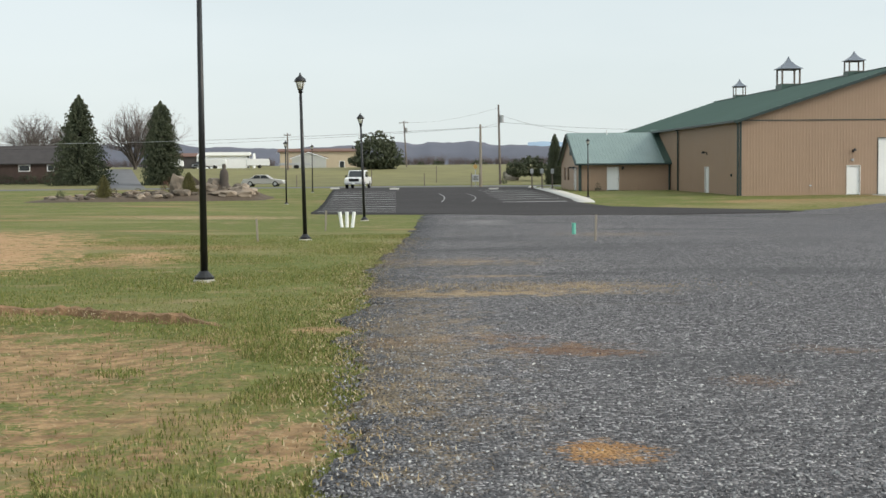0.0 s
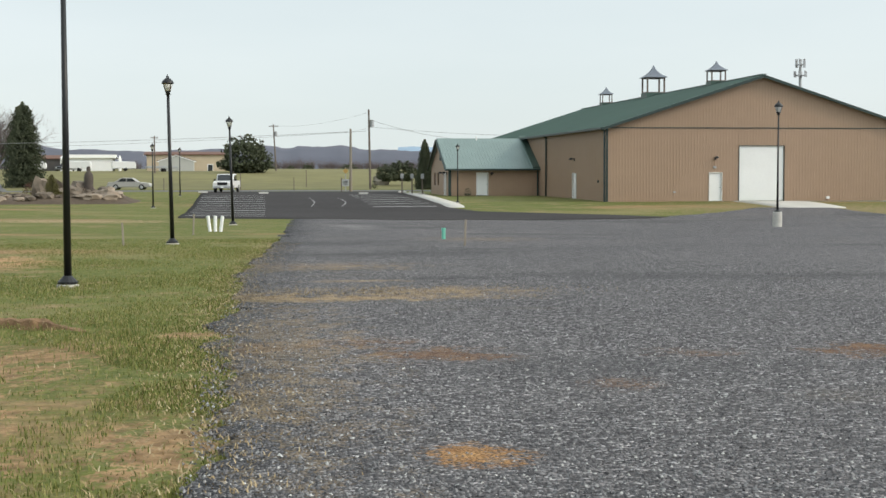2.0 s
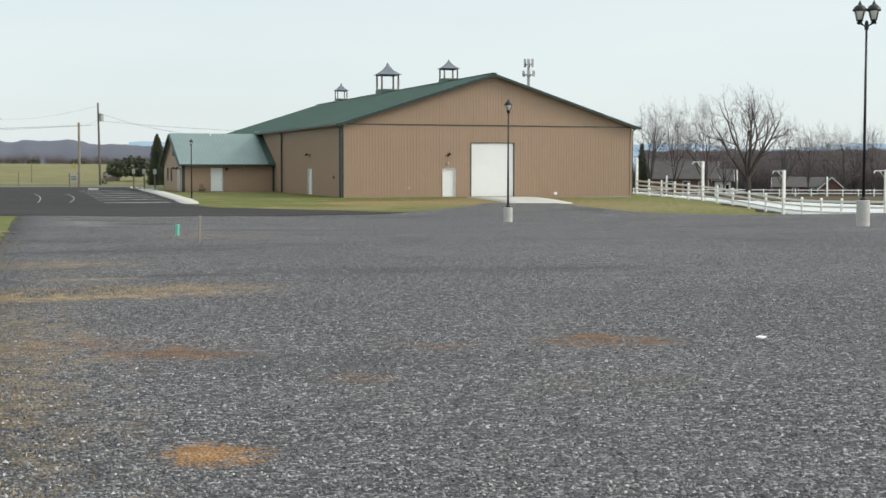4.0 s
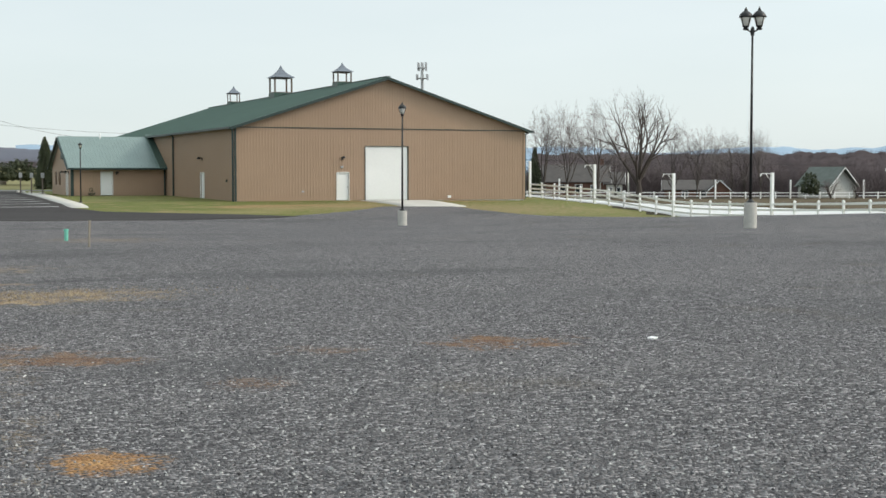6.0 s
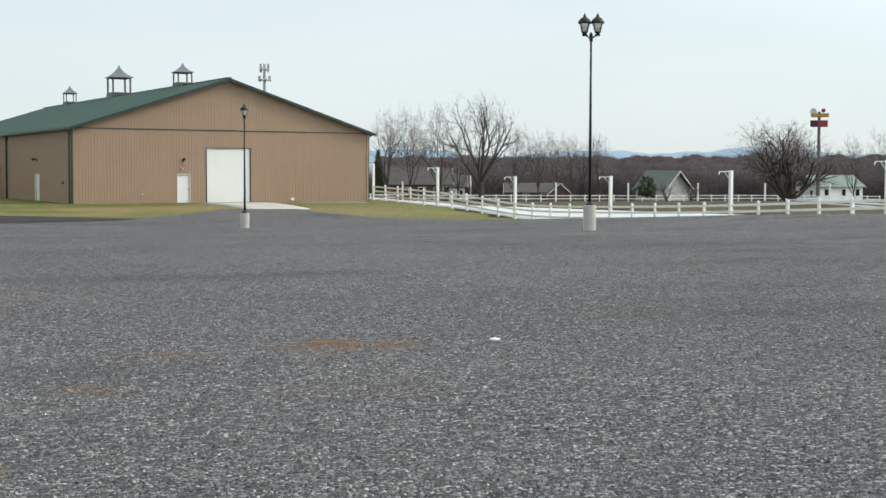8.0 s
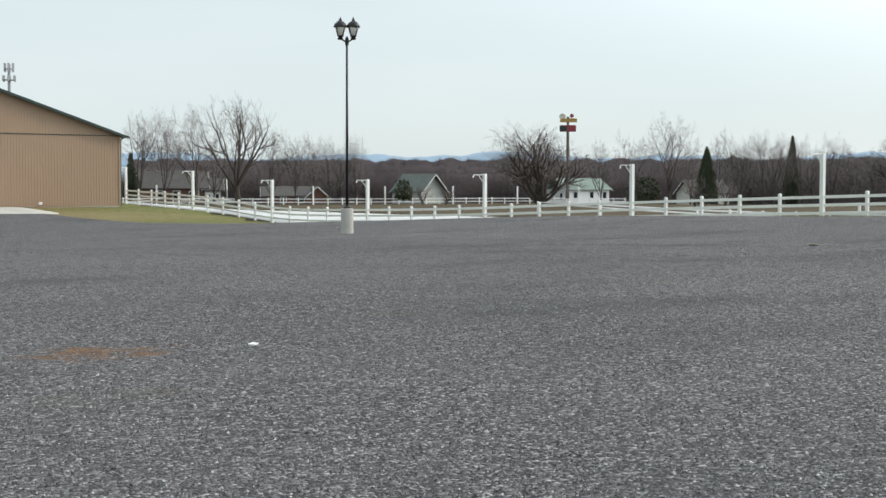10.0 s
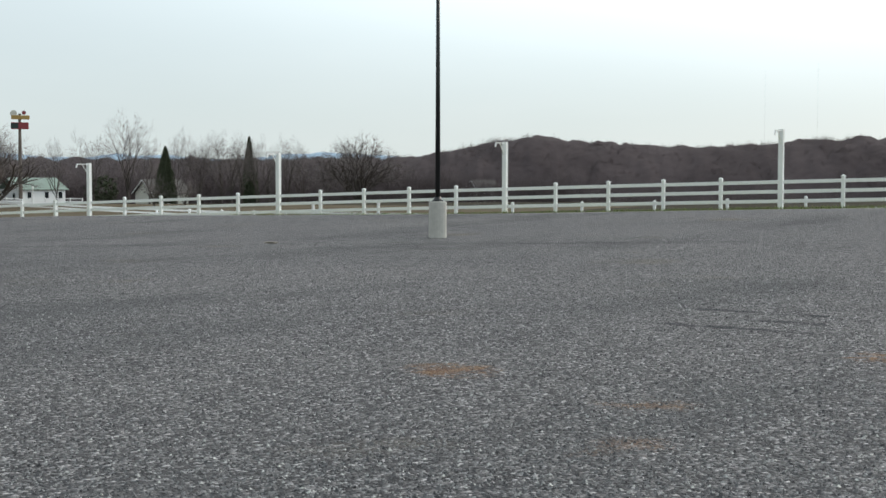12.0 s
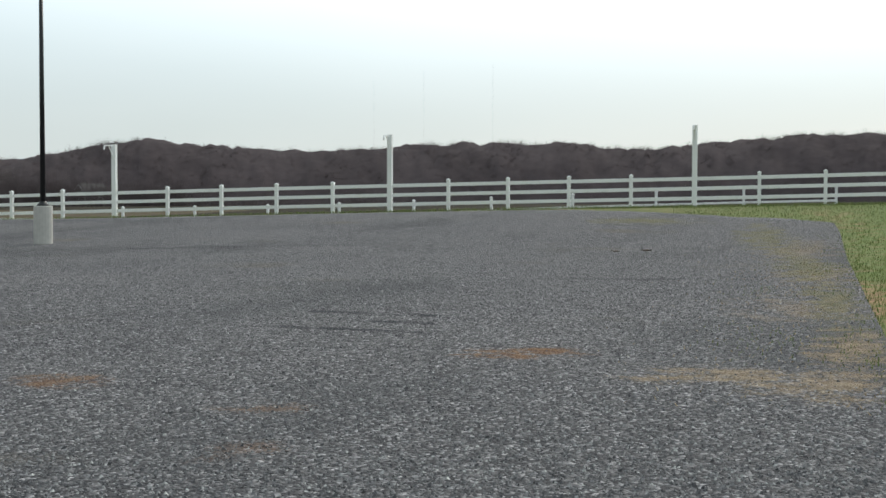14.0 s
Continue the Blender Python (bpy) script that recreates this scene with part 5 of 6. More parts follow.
def house(az, r, w, d, eave, ridge, wall_mat, roof_mat, turn, label, windows=(), chimney=None, z=None, gable_front=False, door=None, gable_windows=(), name="house"):
    """A gabled house; its front is at -y. windows: x, z, width, height on the front; chimney: x along the ridge."""
    x, y = polar(az, r)
    h = thing(name, label, "house" if name == "house" else "shed", pose(x, y, land(x, y) if z is None else z, 0, 0, turn))
    hw, hd = w / 2, d / 2
    for s in (-1, 1):
        bm = bmesh.new()
        box(bm, (w - 0.4, 0.2, eave + 0.6), (0, s * (hd - 0.1), eave / 2 - 0.3))
        part("wall", bm, wall_mat, h)
        bm = bmesh.new()
        prism(bm, [(-hd, -0.6), (hd, -0.6), (hd, eave), (0, ridge - 0.05), (-hd, eave)], s * hd - 0.1 - s * 0.1, s * hd + 0.1 - s * 0.1, "x")
        part("gable_wall", bm, wall_mat, h)
        t = (ridge - eave) / hd
        bm = bmesh.new()
        prism(bm, [(0, ridge), (s * (hd + 0.4), eave - 0.4 * t), (s * (hd + 0.4), eave - 0.4 * t + 0.14), (0, ridge + 0.14)], -hw - 0.4, hw + 0.4, "x")
        part("roof", bm, roof_mat, h)
        bm = bmesh.new()
        for e in (-1, 1):
            beam(bm, (s * (hw + 0.42), e * (hd + 0.4), eave - 0.4 * t - 0.05), (s * (hw + 0.42), 0, ridge - 0.05), 0.06, 0.16)
        part("rake_board", bm, M_WHITE, h, "white rake board")
    for wx, wz, ww, wh in windows:
        bm = bmesh.new()
        box(bm, (ww + 0.24, 0.08, wh + 0.24), (wx, -hd - 0.03, wz))
        frame_ob = part("window", bm, M_WHITE, h, "white-framed window")
        bm = bmesh.new()
        box(bm, (ww, 0.03, wh), (wx, -hd - 0.09, wz))
        part("pane", bm, M_GLASS_DARK, frame_ob)
    for wy, wz, ww, wh in gable_windows:
        bm = bmesh.new()
        box(bm, (0.08, ww + 0.2, wh + 0.2), (-hw - 0.03, wy, wz))
        frame_ob = part("window", bm, M_WHITE, h, "white-framed window")
        bm = bmesh.new()
        box(bm, (0.03, ww, wh), (-hw - 0.09, wy, wz))
        part("pane", bm, M_GLASS_DARK, frame_ob)
    if door:
        bm = bmesh.new()
        box(bm, (0.95, 0.08, 2.05), (door, -hd - 0.03, 1.03))
        part("door", bm, M_BRICK, h, "dark door")
    if chimney is not None:
        bm = bmesh.new()
        box(bm, (0.7, 0.7, 1.6), (chimney, 0.1, ridge + 0.4))
        part("chimney", bm, M_BRICK, h, "brick chimney")
    return h


house(27.55, 270, 12.6, 9.5, 3.6, 6.7, M_BRICK, M_SHINGLE, -26, "brick cottage with a grey shingle roof", ((0.6, 2.2, 1.2, 1.4), (3.4, 2.2, 0.9, 1.2), (-2.6, 2.2, 1.2, 1.4)), 5.2)
house(29.15, 268, 3.4, 5.5, 3.2, 5.2, M_CREAM, M_SHINGLE, -28, "small pale outbuilding beside the brick cottage", ((-0.8, 1.8, 0.6, 1.0), (0.8, 1.8, 0.6, 1.0)))
house(32.3, 276, 11.0, 8.0, 2.2, 3.9, M_BRICK, M_SHINGLE, -30, "low ranch house with a grey roof", ((-1.5, 1.4, 1.0, 1.0), (2.0, 1.4, 1.0, 1.0)))
house(33.4, 272, 4.2, 4.2, 2.0, 3.9, M_BRICK, M_SHINGLE, 58, "small gabled wing of a ranch house")
house(37.6, 292, 9.0, 7.5, 3.4, 6.9, M_PALEGREY, M_DULLROOF, -82, "pale house with a weathered grey-green roof behind shrubs", ((-2.2, 2.0, 0.9, 1.3), (1.2, 2.0, 0.9, 1.3)))
wh = house(44.15, 298, 11.0, 8.0, 3.9, 6.1, M_WHITE, M_GREENROOF, -8, "white farmhouse with a green metal roof", ((-3.6, 2.6, 0.9, 1.4), (0.6, 2.6, 0.9, 1.4), (4.0, 2.6, 0.9, 1.4)), gable_windows=((-1.7, 2.4, 0.8, 1.3), (1.7, 2.4, 0.8, 1.3), (0.0, 4.6, 0.7, 1.0)))
house(49.2, 298, 8.5, 8.0, 3.2, 5.8, M_CREAM, M_SHINGLE, -20, "pale old house half hidden by branches", ((-2.0, 2.0, 0.7, 1.1), (0.8, 2.0, 0.7, 1.1)))
house(62.3, 322, 5.0, 5, 4.4, 5.8, M_PALEGREY, M_SHINGLE, -40, "pale grey shed with a shingle roof at the wood's edge", name="shed")
house(-15.5, 203, 14.0, 9.0, 2.2, 4.5, M_BRICKDARK, M_DARKROOF, 12, "low brown ranch house with a long dark shingle roof", ((-4, 1.5, 1.2, 0.7), (1, 1.5, 1.3, 0.7), (4.5, 1.5, 0.8, 0.7)), z=0.9)
house(-7.35, 305, 9.6, 12.0, 2.9, 3.6, M_WHITE, M_CREAM, 4, "long pale storage shed with a white side", z=2.2, name="shed")
house(-8.85, 318, 7.0, 12.0, 2.9, 3.6, M_SHINGLE, M_BRICK, 4, "dull brown shed beside a pale one", z=2.2, name="shed")
house(-3.5, 290, 17.0, 14.0, 3.9, 4.5, M_BUFF, M_BRICK, 3, "flat buff commercial building", ((4.2, 1.0, 0.9, 1.8), (-4, 1.2, 0.8, 0.8)), z=1.7, name="shed")
house(-4.0, 276, 6.0, 6.6, 2.6, 3.7, M_PALEGREY, M_BRICK, 92, "small grey gabled wing of the buff building", z=1.7, name="shed")
for k, (az, r, w) in enumerate(((-7.9, 262, 5.0), (-9.6, 258, 4.6), (-6.1, 266, 4.4), (-4.6, 250, 5.4))):
    x, y = polar(az, r)
    b = thing("covered_trailer" if k < 3 else "equipment_trailer", "pale trailer parked on the grass before the sheds", "trailer", pose(x, y, land(x, y), 0, 0, 5 * k), "parked trailers")
    bm = bmesh.new()
    prism(bm, [(-w / 2, 0.5), (w / 2, 0.5), (w / 2, 1.35), (w / 2 - 0.25, 1.75), (-w / 2 + 0.1, 1.85), (-w / 2, 1.6)] if k < 3 else [(-w / 2, 0.6), (w / 2, 0.6), (w / 2, 1.0), (-w / 2, 1.0)], -1.0, 1.0, "y")
    part("body", bm, M_WHITEPAINT if k < 3 else M_SILVER, b, bevel=0.05)
    for s in (-1, 1):
        bm = bmesh.new()
        tube(bm, 0.32, 0.32, -0.1, 0.1, 12, m=pose(0.3, s * 0.95, 0.32, 90))
        part("wheel", bm, M_TYRE, b)

# ---- poles, wires, signs ----


def utility_pole(x, y, h, label, arm=0.0, drum=True, lean=0.0, mat=M_POLE, r=0.16):
    p = thing("utility_pole", label, "utility pole", on_land(x, y) @ pose(0, 0, 0, 0, lean, 0), "utility poles")
    bm = bmesh.new()
    tube(bm, r, r * 0.65, -0.5, h, 9)
    part("pole", bm, mat, p)
    if arm:
        bm = bmesh.new()
        box(bm, (arm, 0.1, 0.12), (0, -0.12, h - 0.35))
        part("crossarm", bm, mat, p)
        for s in (-0.45, -0.2, 0.2, 0.45):
            bm = bmesh.new()
            lathe(bm, [(0.05, h - 0.29), (0.06, h - 0.2), (0.03, h - 0.12)], 6, pose(s * arm, -0.12, 0))
            part("insulator", bm, M_SILVER, p)
    if drum:
        bm = bmesh.new()
        tube(bm, 0.26, 0.26, h - 2.2, h - 1.3, 10, 0.36, 0)
        part("transformer", bm, M_SILVER, p, "grey transformer drum")
    return p


utility_pole(0.0, 260.0, 8.6, "grey timber utility pole with a crossarm", 1.7, True, -3.0)
utility_pole(8.0, 149.8, 6.75, "plain pale timber pole by the road", 0, False, 0, M_STAKE, 0.17)
utility_pole(11.45, 169.6, 9.75, "tall dark utility pole with a transformer", 0, True, -1.0)
utility_pole(-20.4, 239.0, 6.3, "far grey utility pole with a crossarm", 1.2, False)


def wire(points, r=0.015, sag=0.5, mat=M_BLACK):
    cu = bpy.data.curves.new("cable", "CURVE")
    cu.dimensions, cu.bevel_depth, cu.bevel_resolution = "3D", r, 0
    for a, b in zip(points, points[1:]):
        sp = cu.splines.new("POLY")
        n = 16
        sp.points.add(n - 1)
        for i in range(n):
            t = i / (n - 1)
            p = Vector(a).lerp(Vector(b), t)
            sp.points[i].co = (p.x, p.y, p.z - sag * 4 * t * (1 - t), 1)
    cu.materials.append(mat)
    return tagged(new("overhead_cable", cu), "thin black overhead cable between poles", "cable", "overhead cables")


# grey steel on this cable imitates the pale reflection along it
wire([(-120, 172, 5.6), (-40, 172, 5.3), (8.0, 150, 6.2)], 0.022, 0.25, M_SILVER)
wire([(-120, 172, 5.0), (-40, 172, 4.7), (11.4, 169.6, 6.9)], 0.012, 0.3)
wire([(11.4, 169.6, 8.3), (19.0, 136.0, 4.9)], 0.014, 0.35)
wire([(11.4, 169.6, 7.4), (40, 172, 6.4)], 0.014, 0.4)
wire([(8.0, 150, 6.2), (11.4, 169.6, 7.5)], 0.012, 0.15)
wire([(11.4, 169.6, 9.2), (0.0, 260, 10.6)], 0.009, 0.6)
wire([(88, 186, 3.7), (160, 170, 2.9)], 0.02, 0.3)


def tall_sign(az, r, z, h):
    x, y = polar(az, r)
    s = thing("pole_sign", "tall pole sign with stacked coloured panels", "sign", pose(x, y, z, 0, 0, -40))
    bm = bmesh.new()
    tube(bm, 0.3, 0.2, 0, h - 0.4, 9)
    part("pole", bm, M_POLE, s, "dark steel pole")
    bm = bmesh.new()
    box(bm, (2.5, 0.5, 1.0), (0, 0, h - 2.2))
    part("panel", bm, M_RED, s, "dark red lower panel", bevel=0.05)
    bm = bmesh.new()
    box(bm, (1.1, 0.52, 0.9), (-0.72, 0, h - 2.2))
    part("panel", bm, M_TRIM, s, "dark green half panel", bevel=0.05)
    bm = bmesh.new()
    box(bm, (2.6, 0.4, 0.6), (0.1, 0, h - 0.95))
    part("panel", bm, M_YELLOW, s, "ochre upper panel", bevel=0.05)
    bm = bmesh.new()
    lathe(bm, [(0.5, -0.1), (0.5, 0.1)], 14, pose(-0.85, 0, h - 0.4, 90))
    part("disc", bm, M_CREAM, s, "pale round panel")
    bm = bmesh.new()
    lathe(bm, [(0.3, -0.1), (0.3, 0.1)], 14, pose(0.6, 0, h - 0.25, 90))
    part("disc", bm, M_RED, s, "red round panel")


tall_sign(43.72, 215, -1.2, 13.0)


def cell_tower(az, r, h):
    x, y = polar(az, r)
    c = thing("cell_tower", "grey cell tower with antenna panels behind the barn", "tower", pose(x, y, 0))
    bm = bmesh.new()
    tube(bm, 0.5, 0.28, 0, h, 10)
    part("mast", bm, M_SILVER, c)
    for zz, rad in ((h - 1.2, 1.0), (h - 3.6, 1.35)):
        bm = bmesh.new()
        lathe(bm, [(rad, zz - 0.08), (rad, zz + 0.08)], 12)
        part("platform", bm, M_SILVER, c)
        for i in range(6):
            a = i * math.pi / 3
            bm = bmesh.new()
            box(bm, (0.32, 0.2, 1.9 if rad < 1.2 else 1.3), (rad * math.cos(a), rad * math.sin(a), zz + 0.3))
            part("antenna", bm, M_SILVER, c)


cell_tower(21.26, 320, 27.0)
for az, top in ((73.7, 94), (75.75, 101), (78.6, 106)):
    x, y = polar(az, 1200)
    ms = thing("radio_mast", "very thin far radio mast on the skyline", "mast", pose(x, y, 0), "radio masts")
    bm = bmesh.new()
    tube(bm, 0.04, 0.03, 0, top, 4)
    part("mast", bm, M_SILVER, ms)

sg = thing("road_sign", "small grey sign on two posts under an orange diamond", "sign", on_land(7.4, 149.2))
for s in (-0.45, 0.45):
    bm = bmesh.new()
    box(bm, (0.1, 0.1, 1.5), (s, 0, 0.75))
    part("post", bm, M_POLE, sg)
bm = bmesh.new()
box(bm, (0.75, 0.05, 0.75), (0, -0.08, 0.95))
part("board", bm, M_SILVER, sg, "grey board with unreadable marks")
for k in range(3):
    bm = bmesh.new()
    box(bm, (0.5, 0.012, 0.06), (0, -0.112, 0.8 + 0.15 * k))
    part("text_bar", bm, M_BLACK, sg)
bm = bmesh.new()
box(bm, (0.07, 0.07, 2.6), (0.0, 0.1, 1.3))
part("post", bm, M_SILVER, sg)
bm = bmesh.new()
box(bm, (0.40, 0.04, 0.40), (0, 0.0, 2.2), pose(0, 0, 0))
bmesh.ops.rotate(bm, verts=bm.verts, cent=(0, 0, 2.2), matrix=Matrix.Rotation(math.pi / 4, 3, "Y"))
part("diamond", bm, M_YELLOW, sg, "orange diamond plate")
for x, y, h in ((12.15, 134.4, 2.0), (12.9, 132.0, 2.0), (13.6, 129.3, 2.0)):
    b = thing("sign_post", "thin dark post beside the walk", "post", on_land(x, y), "posts by the walk")
    bm = bmesh.new()
    tube(bm, 0.06, 0.06, -0.2, h, 8)
    part("pole", bm, M_POLE, b)
    bm = bmesh.new()
    box(bm, (0.3, 0.03, 0.45), (0, -0.07, h - 0.25))
    part("plate", bm, M_SILVER, b, "small grey sign plate")
for x, y, h in ((-5.6, 165.5, 2.0), (-5.0, 166.2, 2.2), (-4.2, 166.0, 2.0), (2.0, 158.0, 1.5), (-12.5, 158.0, 1.4), (3.9, 182.0, 2.2)):
    b = thing("field_post", "thin grey post at the field's edge", "post", on_land(x, y), "field posts")
    bm = bmesh.new()
    tube(bm, 0.05, 0.045, -0.2, h, 7)
    part("pole", bm, M_POLE, b)

# ---- vehicles ----


def wheel(parent, x, y, r=0.37, w=0.24):
    bm = bmesh.new()
    lathe(bm, [(r * 0.9, -w / 2), (r, -w / 2 + 0.03), (r, w / 2 - 0.03), (r * 0.9, w / 2)], 18, pose(x, y, r, 90))
    t = part("tyre", bm, M_TYRE, parent, smooth=False)
    bm = bmesh.new()
    s = 1 if y > 0 else -1
    lathe(bm, [(r * 0.62, -0.02), (r * 0.55, 0.02), (0.08, 0.03)], 14, pose(x, y + s * w / 2, r, -90 * s))
    part("rim", bm, M_SILVER, t, "grey wheel rim")


def panel_box(name, parent, size, at, mat, label="", bevel=0.02):
    bm = bmesh.new()
    box(bm, size, at)
    return part(name, bm, mat, parent, label, bevel=bevel)


def pickup(m):
    """Front at -x."""
    v = thing("pickup_truck", "white crew-cab pickup truck parked at the car park's end", "truck", m)
    bm = bmesh.new()
    prism(bm, [(-2.7, 0.45), (-2.75, 0.75), (-2.65, 1.05), (-1.25, 1.15), (2.75, 1.15), (2.8, 0.6), (2.7, 0.45)], -0.97, 0.97, "y")
    part("body", bm, M_WHITEPAINT, v, bevel=0.06)
    bm = bmesh.new()
    prism(bm, [(-1.3, 1.14), (-0.65, 1.82), (0.95, 1.85), (1.15, 1.14)], -0.86, 0.86, "y")
    cab = part("cab", bm, M_WHITEPAINT, v, bevel=0.07)
    bm = bmesh.new()
    prism(bm, [(-1.28, 1.19), (-0.73, 1.76), (-0.75, 1.78), (-1.33, 1.21)], -0.74, 0.74, "y")
    part("windscreen", bm, M_GLASS_DARK, cab, "dark windscreen")
    for s in (-1, 1):
        bm = bmesh.new()
        prism(bm, [(-1.05, 1.2), (-0.6, 1.72), (0.85, 1.74), (0.98, 1.2)], s * 0.875 - 0.012, s * 0.875 + 0.012, "y")
        part("side_window", bm, M_GLASS_DARK, cab, "dark side window")
        panel_box("mirror", v, (0.12, 0.2, 0.2), (-1.0, s * 1.05, 1.25), M_BLACK, "black mirror")
        panel_box("headlight", v, (0.06, 0.36, 0.22), (-2.74, s * 0.72, 0.88), M_LAMPGLASS, "clear headlight")
        for x in (-1.75, 1.75):
            wheel(v, x, s * 0.86, 0.39)
    panel_box("grille", v, (0.07, 1.0, 0.3), (-2.74, 0, 0.86), M_BLACK, "dark grille")
    panel_box("bumper", v, (0.16, 1.85, 0.2), (-2.8, 0, 0.52), M_SILVER, "grey bumper")
    panel_box("number_plate", v, (0.02, 0.3, 0.15), (-2.89, 0, 0.52), M_WHITE)
    bm = bmesh.new()
    box(bm, (1.4, 1.6, 0.06), (1.95, 0, 1.16))
    part("bed_cover", bm, M_BLACK, v, "dark truck bed")
    return v


pickup(pose(-5.0, 142.5, land(-5.0, 142.5) + 0.07, 0, 0, 83))


def sedan(m, mat, label):
    v = thing("car", label, "car", m)
    bm = bmesh.new()
    prism(bm, [(-2.4, 0.3), (-2.45, 0.6), (-2.3, 0.78), (-1.0, 0.92), (1.3, 0.95), (2.35, 0.9), (2.42, 0.55), (2.35, 0.3)], -0.9, 0.9, "y")
    part("body", bm, mat, v, bevel=0.07)
    bm = bmesh.new()
    prism(bm, [(-1.1, 0.9), (-0.4, 1.38), (0.85, 1.40), (1.6, 0.93)], -0.78, 0.78, "y")
    cab = part("cab", bm, mat, v, bevel=0.06)
    for s in (-1, 1):
        for a, b, c, d in ((-0.85, -0.36, 0.2, 0.2), (0.28, 0.28, 0.8, 1.25)):
            bm = bmesh.new()
            prism(bm, [(a, 0.97), (b, 1.32), (c, 1.33), (d, 0.97)], s * 0.79 - 0.012, s * 0.79 + 0.012, "y")
            part("side_window", bm, M_GLASS_DARK, cab, "dark side window")
        for x in (-1.5, 1.45):
            wheel(v, x, s * 0.82, 0.33, 0.2)
        panel_box("headlight", v, (0.06, 0.35, 0.14), (-2.42, s * 0.6, 0.66), M_LAMPGLASS, "clear headlight")
        panel_box("tail_light", v, (0.06, 0.4, 0.16), (2.38, s * 0.6, 0.75), M_RED, "red tail light")
    for s, z in ((-1, 0.42), (1, 0.45)):
        panel_box("bumper", v, (0.14, 1.75, 0.14), (s * 2.44, 0, z), M_SILVER, "grey bumper")
    return v


sedan(pose(-16.9, 164.2, land(-16.9, 164.2) + 0.06, 0, 0, 176), M_CARPAINT, "light grey saloon car on the road")
sedan(pose(-38.5, 262.0, land(-38.5, 262), 0, 0, 70), M_BLACK, "dark car parked by the far house")

# ---- rock garden ----


def rock(x, y, w, h, seed, mat=M_ROCK, label="rounded tan and grey boulder in the rock garden"):
    rng = random.Random(seed)
    bm = bmesh.new()
    bmesh.ops.create_icosphere(bm, subdivisions=2, radius=1.0)
    off = Vector((seed * 3.1, seed * 1.7, 0))
    sx, sy = w / 2 * rng.uniform(0.9, 1.1), w / 2 * rng.uniform(0.6, 0.9)
    for v in bm.verts:
        n = v.co.normalized()
        k = 1 + 0.5 * noise.noise(n * 1.2 + off) + 0.3 * noise.noise(n * 2.9 + off)
        flat = 1.0 if n.z < 0.55 else 0.85
        v.co = Vector((n.x * sx * k, n.y * sy * k, n.z * h * 0.62 * k * flat + h * 0.35))
    ob = new("boulder", mesh_of("boulder", bm, mat))
    ob.matrix_basis = on_land(x, y, mound(x, y) - 0.05, rng.uniform(0, 360))
    return tagged(ob, label, "rock", "boulders")


def mound(x, y):
    """Height of the mulch mound over the lawn."""
    if not -28.5 < x < -10.5:
        return 0.0
    u = (x + 28.5) / 18.0
    mid, half = 105.0 + 4.5 * u, 4.6
    side = max(0.0, 1 - ((y - mid) / half) ** 2)
    return (0.12 + 0.75 * u) * side * soft_step(0.0, 0.12, u) * soft_step(1.0, 0.86, u) * (1 + 0.35 * noise.noise((x * 0.8, y * 0.8, 0)))


verts, faces = [], []
for i in range(73):
    for j in range(41):
        x, y = -28.5 + 0.25 * i, 100.0 + 0.35 * j
        verts.append((x, y, land(x, y) + mound(x, y) - 0.02 + (0.06 if mound(x, y) > 0.02 else 0.0)))
for i in range(72):
    for j in range(40):
        faces.append((i * 41 + j, (i + 1) * 41 + j, (i + 1) * 41 + j + 1, i * 41 + j + 1))
tagged(sheet("mulch_bed", verts, faces, M_MULCH), "dark mulch mound of the rock garden", "flower bed", kind="structure")
rr = random.Random(77)
for k in range(84):
    u = k / 83
    x = -26.6 + 14.6 * u + rr.uniform(-0.5, 0.5)
    y = 104.0 + 4.3 * u + rr.uniform(-2.4, 2.2)
    big = 0.40 + 0.75 * u ** 1.3
    rock(x, y, rr.uniform(0.5, 1.5) * big + 0.2, rr.uniform(0.2, 0.62) * big + 0.08, k)
for k in range(9):
    u = k / 8
    x, y = -25.5 + 12.5 * u + rr.uniform(-0.6, 0.6), 104.3 + 4.2 * u + rr.uniform(-1.0, 1.5)
    bush(x, y, land(x, y) + mound(x, y) - 0.05, rr.uniform(0.7, 1.2), rr.uniform(0.5, 0.95), "low dark leafless shrub among the boulders", 90 + k, rr.choice((M_MULCH, M_NEEDLE, M_OLIVE)), "shrub", 300, 0.0, "shrub", 0.05)
rock(-17.6, 107.6, 1.3, 1.6, 101, label="upright tan boulder in the rock garden")
rock(-16.6, 108.2, 1.6, 1.5, 102, label="upright tan boulder in the rock garden")
rock(-15.0, 109.6, 2.2, 1.2, 103, label="large flat-topped grey boulder in the rock garden")
bush(-18.6, 108.5, land(-18.6, 108.5) - 0.1, 1.5, 2.0, "reddish-brown leafless shrub among the boulders", 71, M_BRICK, "shrub", 700, 0.0, "shrub", 0.035)
st = thing("standing_stone", "dark tall standing figure of stone in the rock garden", "statue", on_land(-14.3, 109.0, 0.45))
bm = bmesh.new()
lathe(bm, [(0.42, 0.0), (0.40, 0.3), (0.34, 0.9), (0.36, 1.4), (0.30, 1.75), (0.14, 1.9), (0.17, 2.1), (0.10, 2.3)], 10)
part("figure", bm, M_BARK, st, smooth=True)
bm = bmesh.new()
box(bm, (0.9, 0.9, 0.5), (0, 0, 0.05))
part("plinth", bm, M_ROCK, st, bevel=0.06)

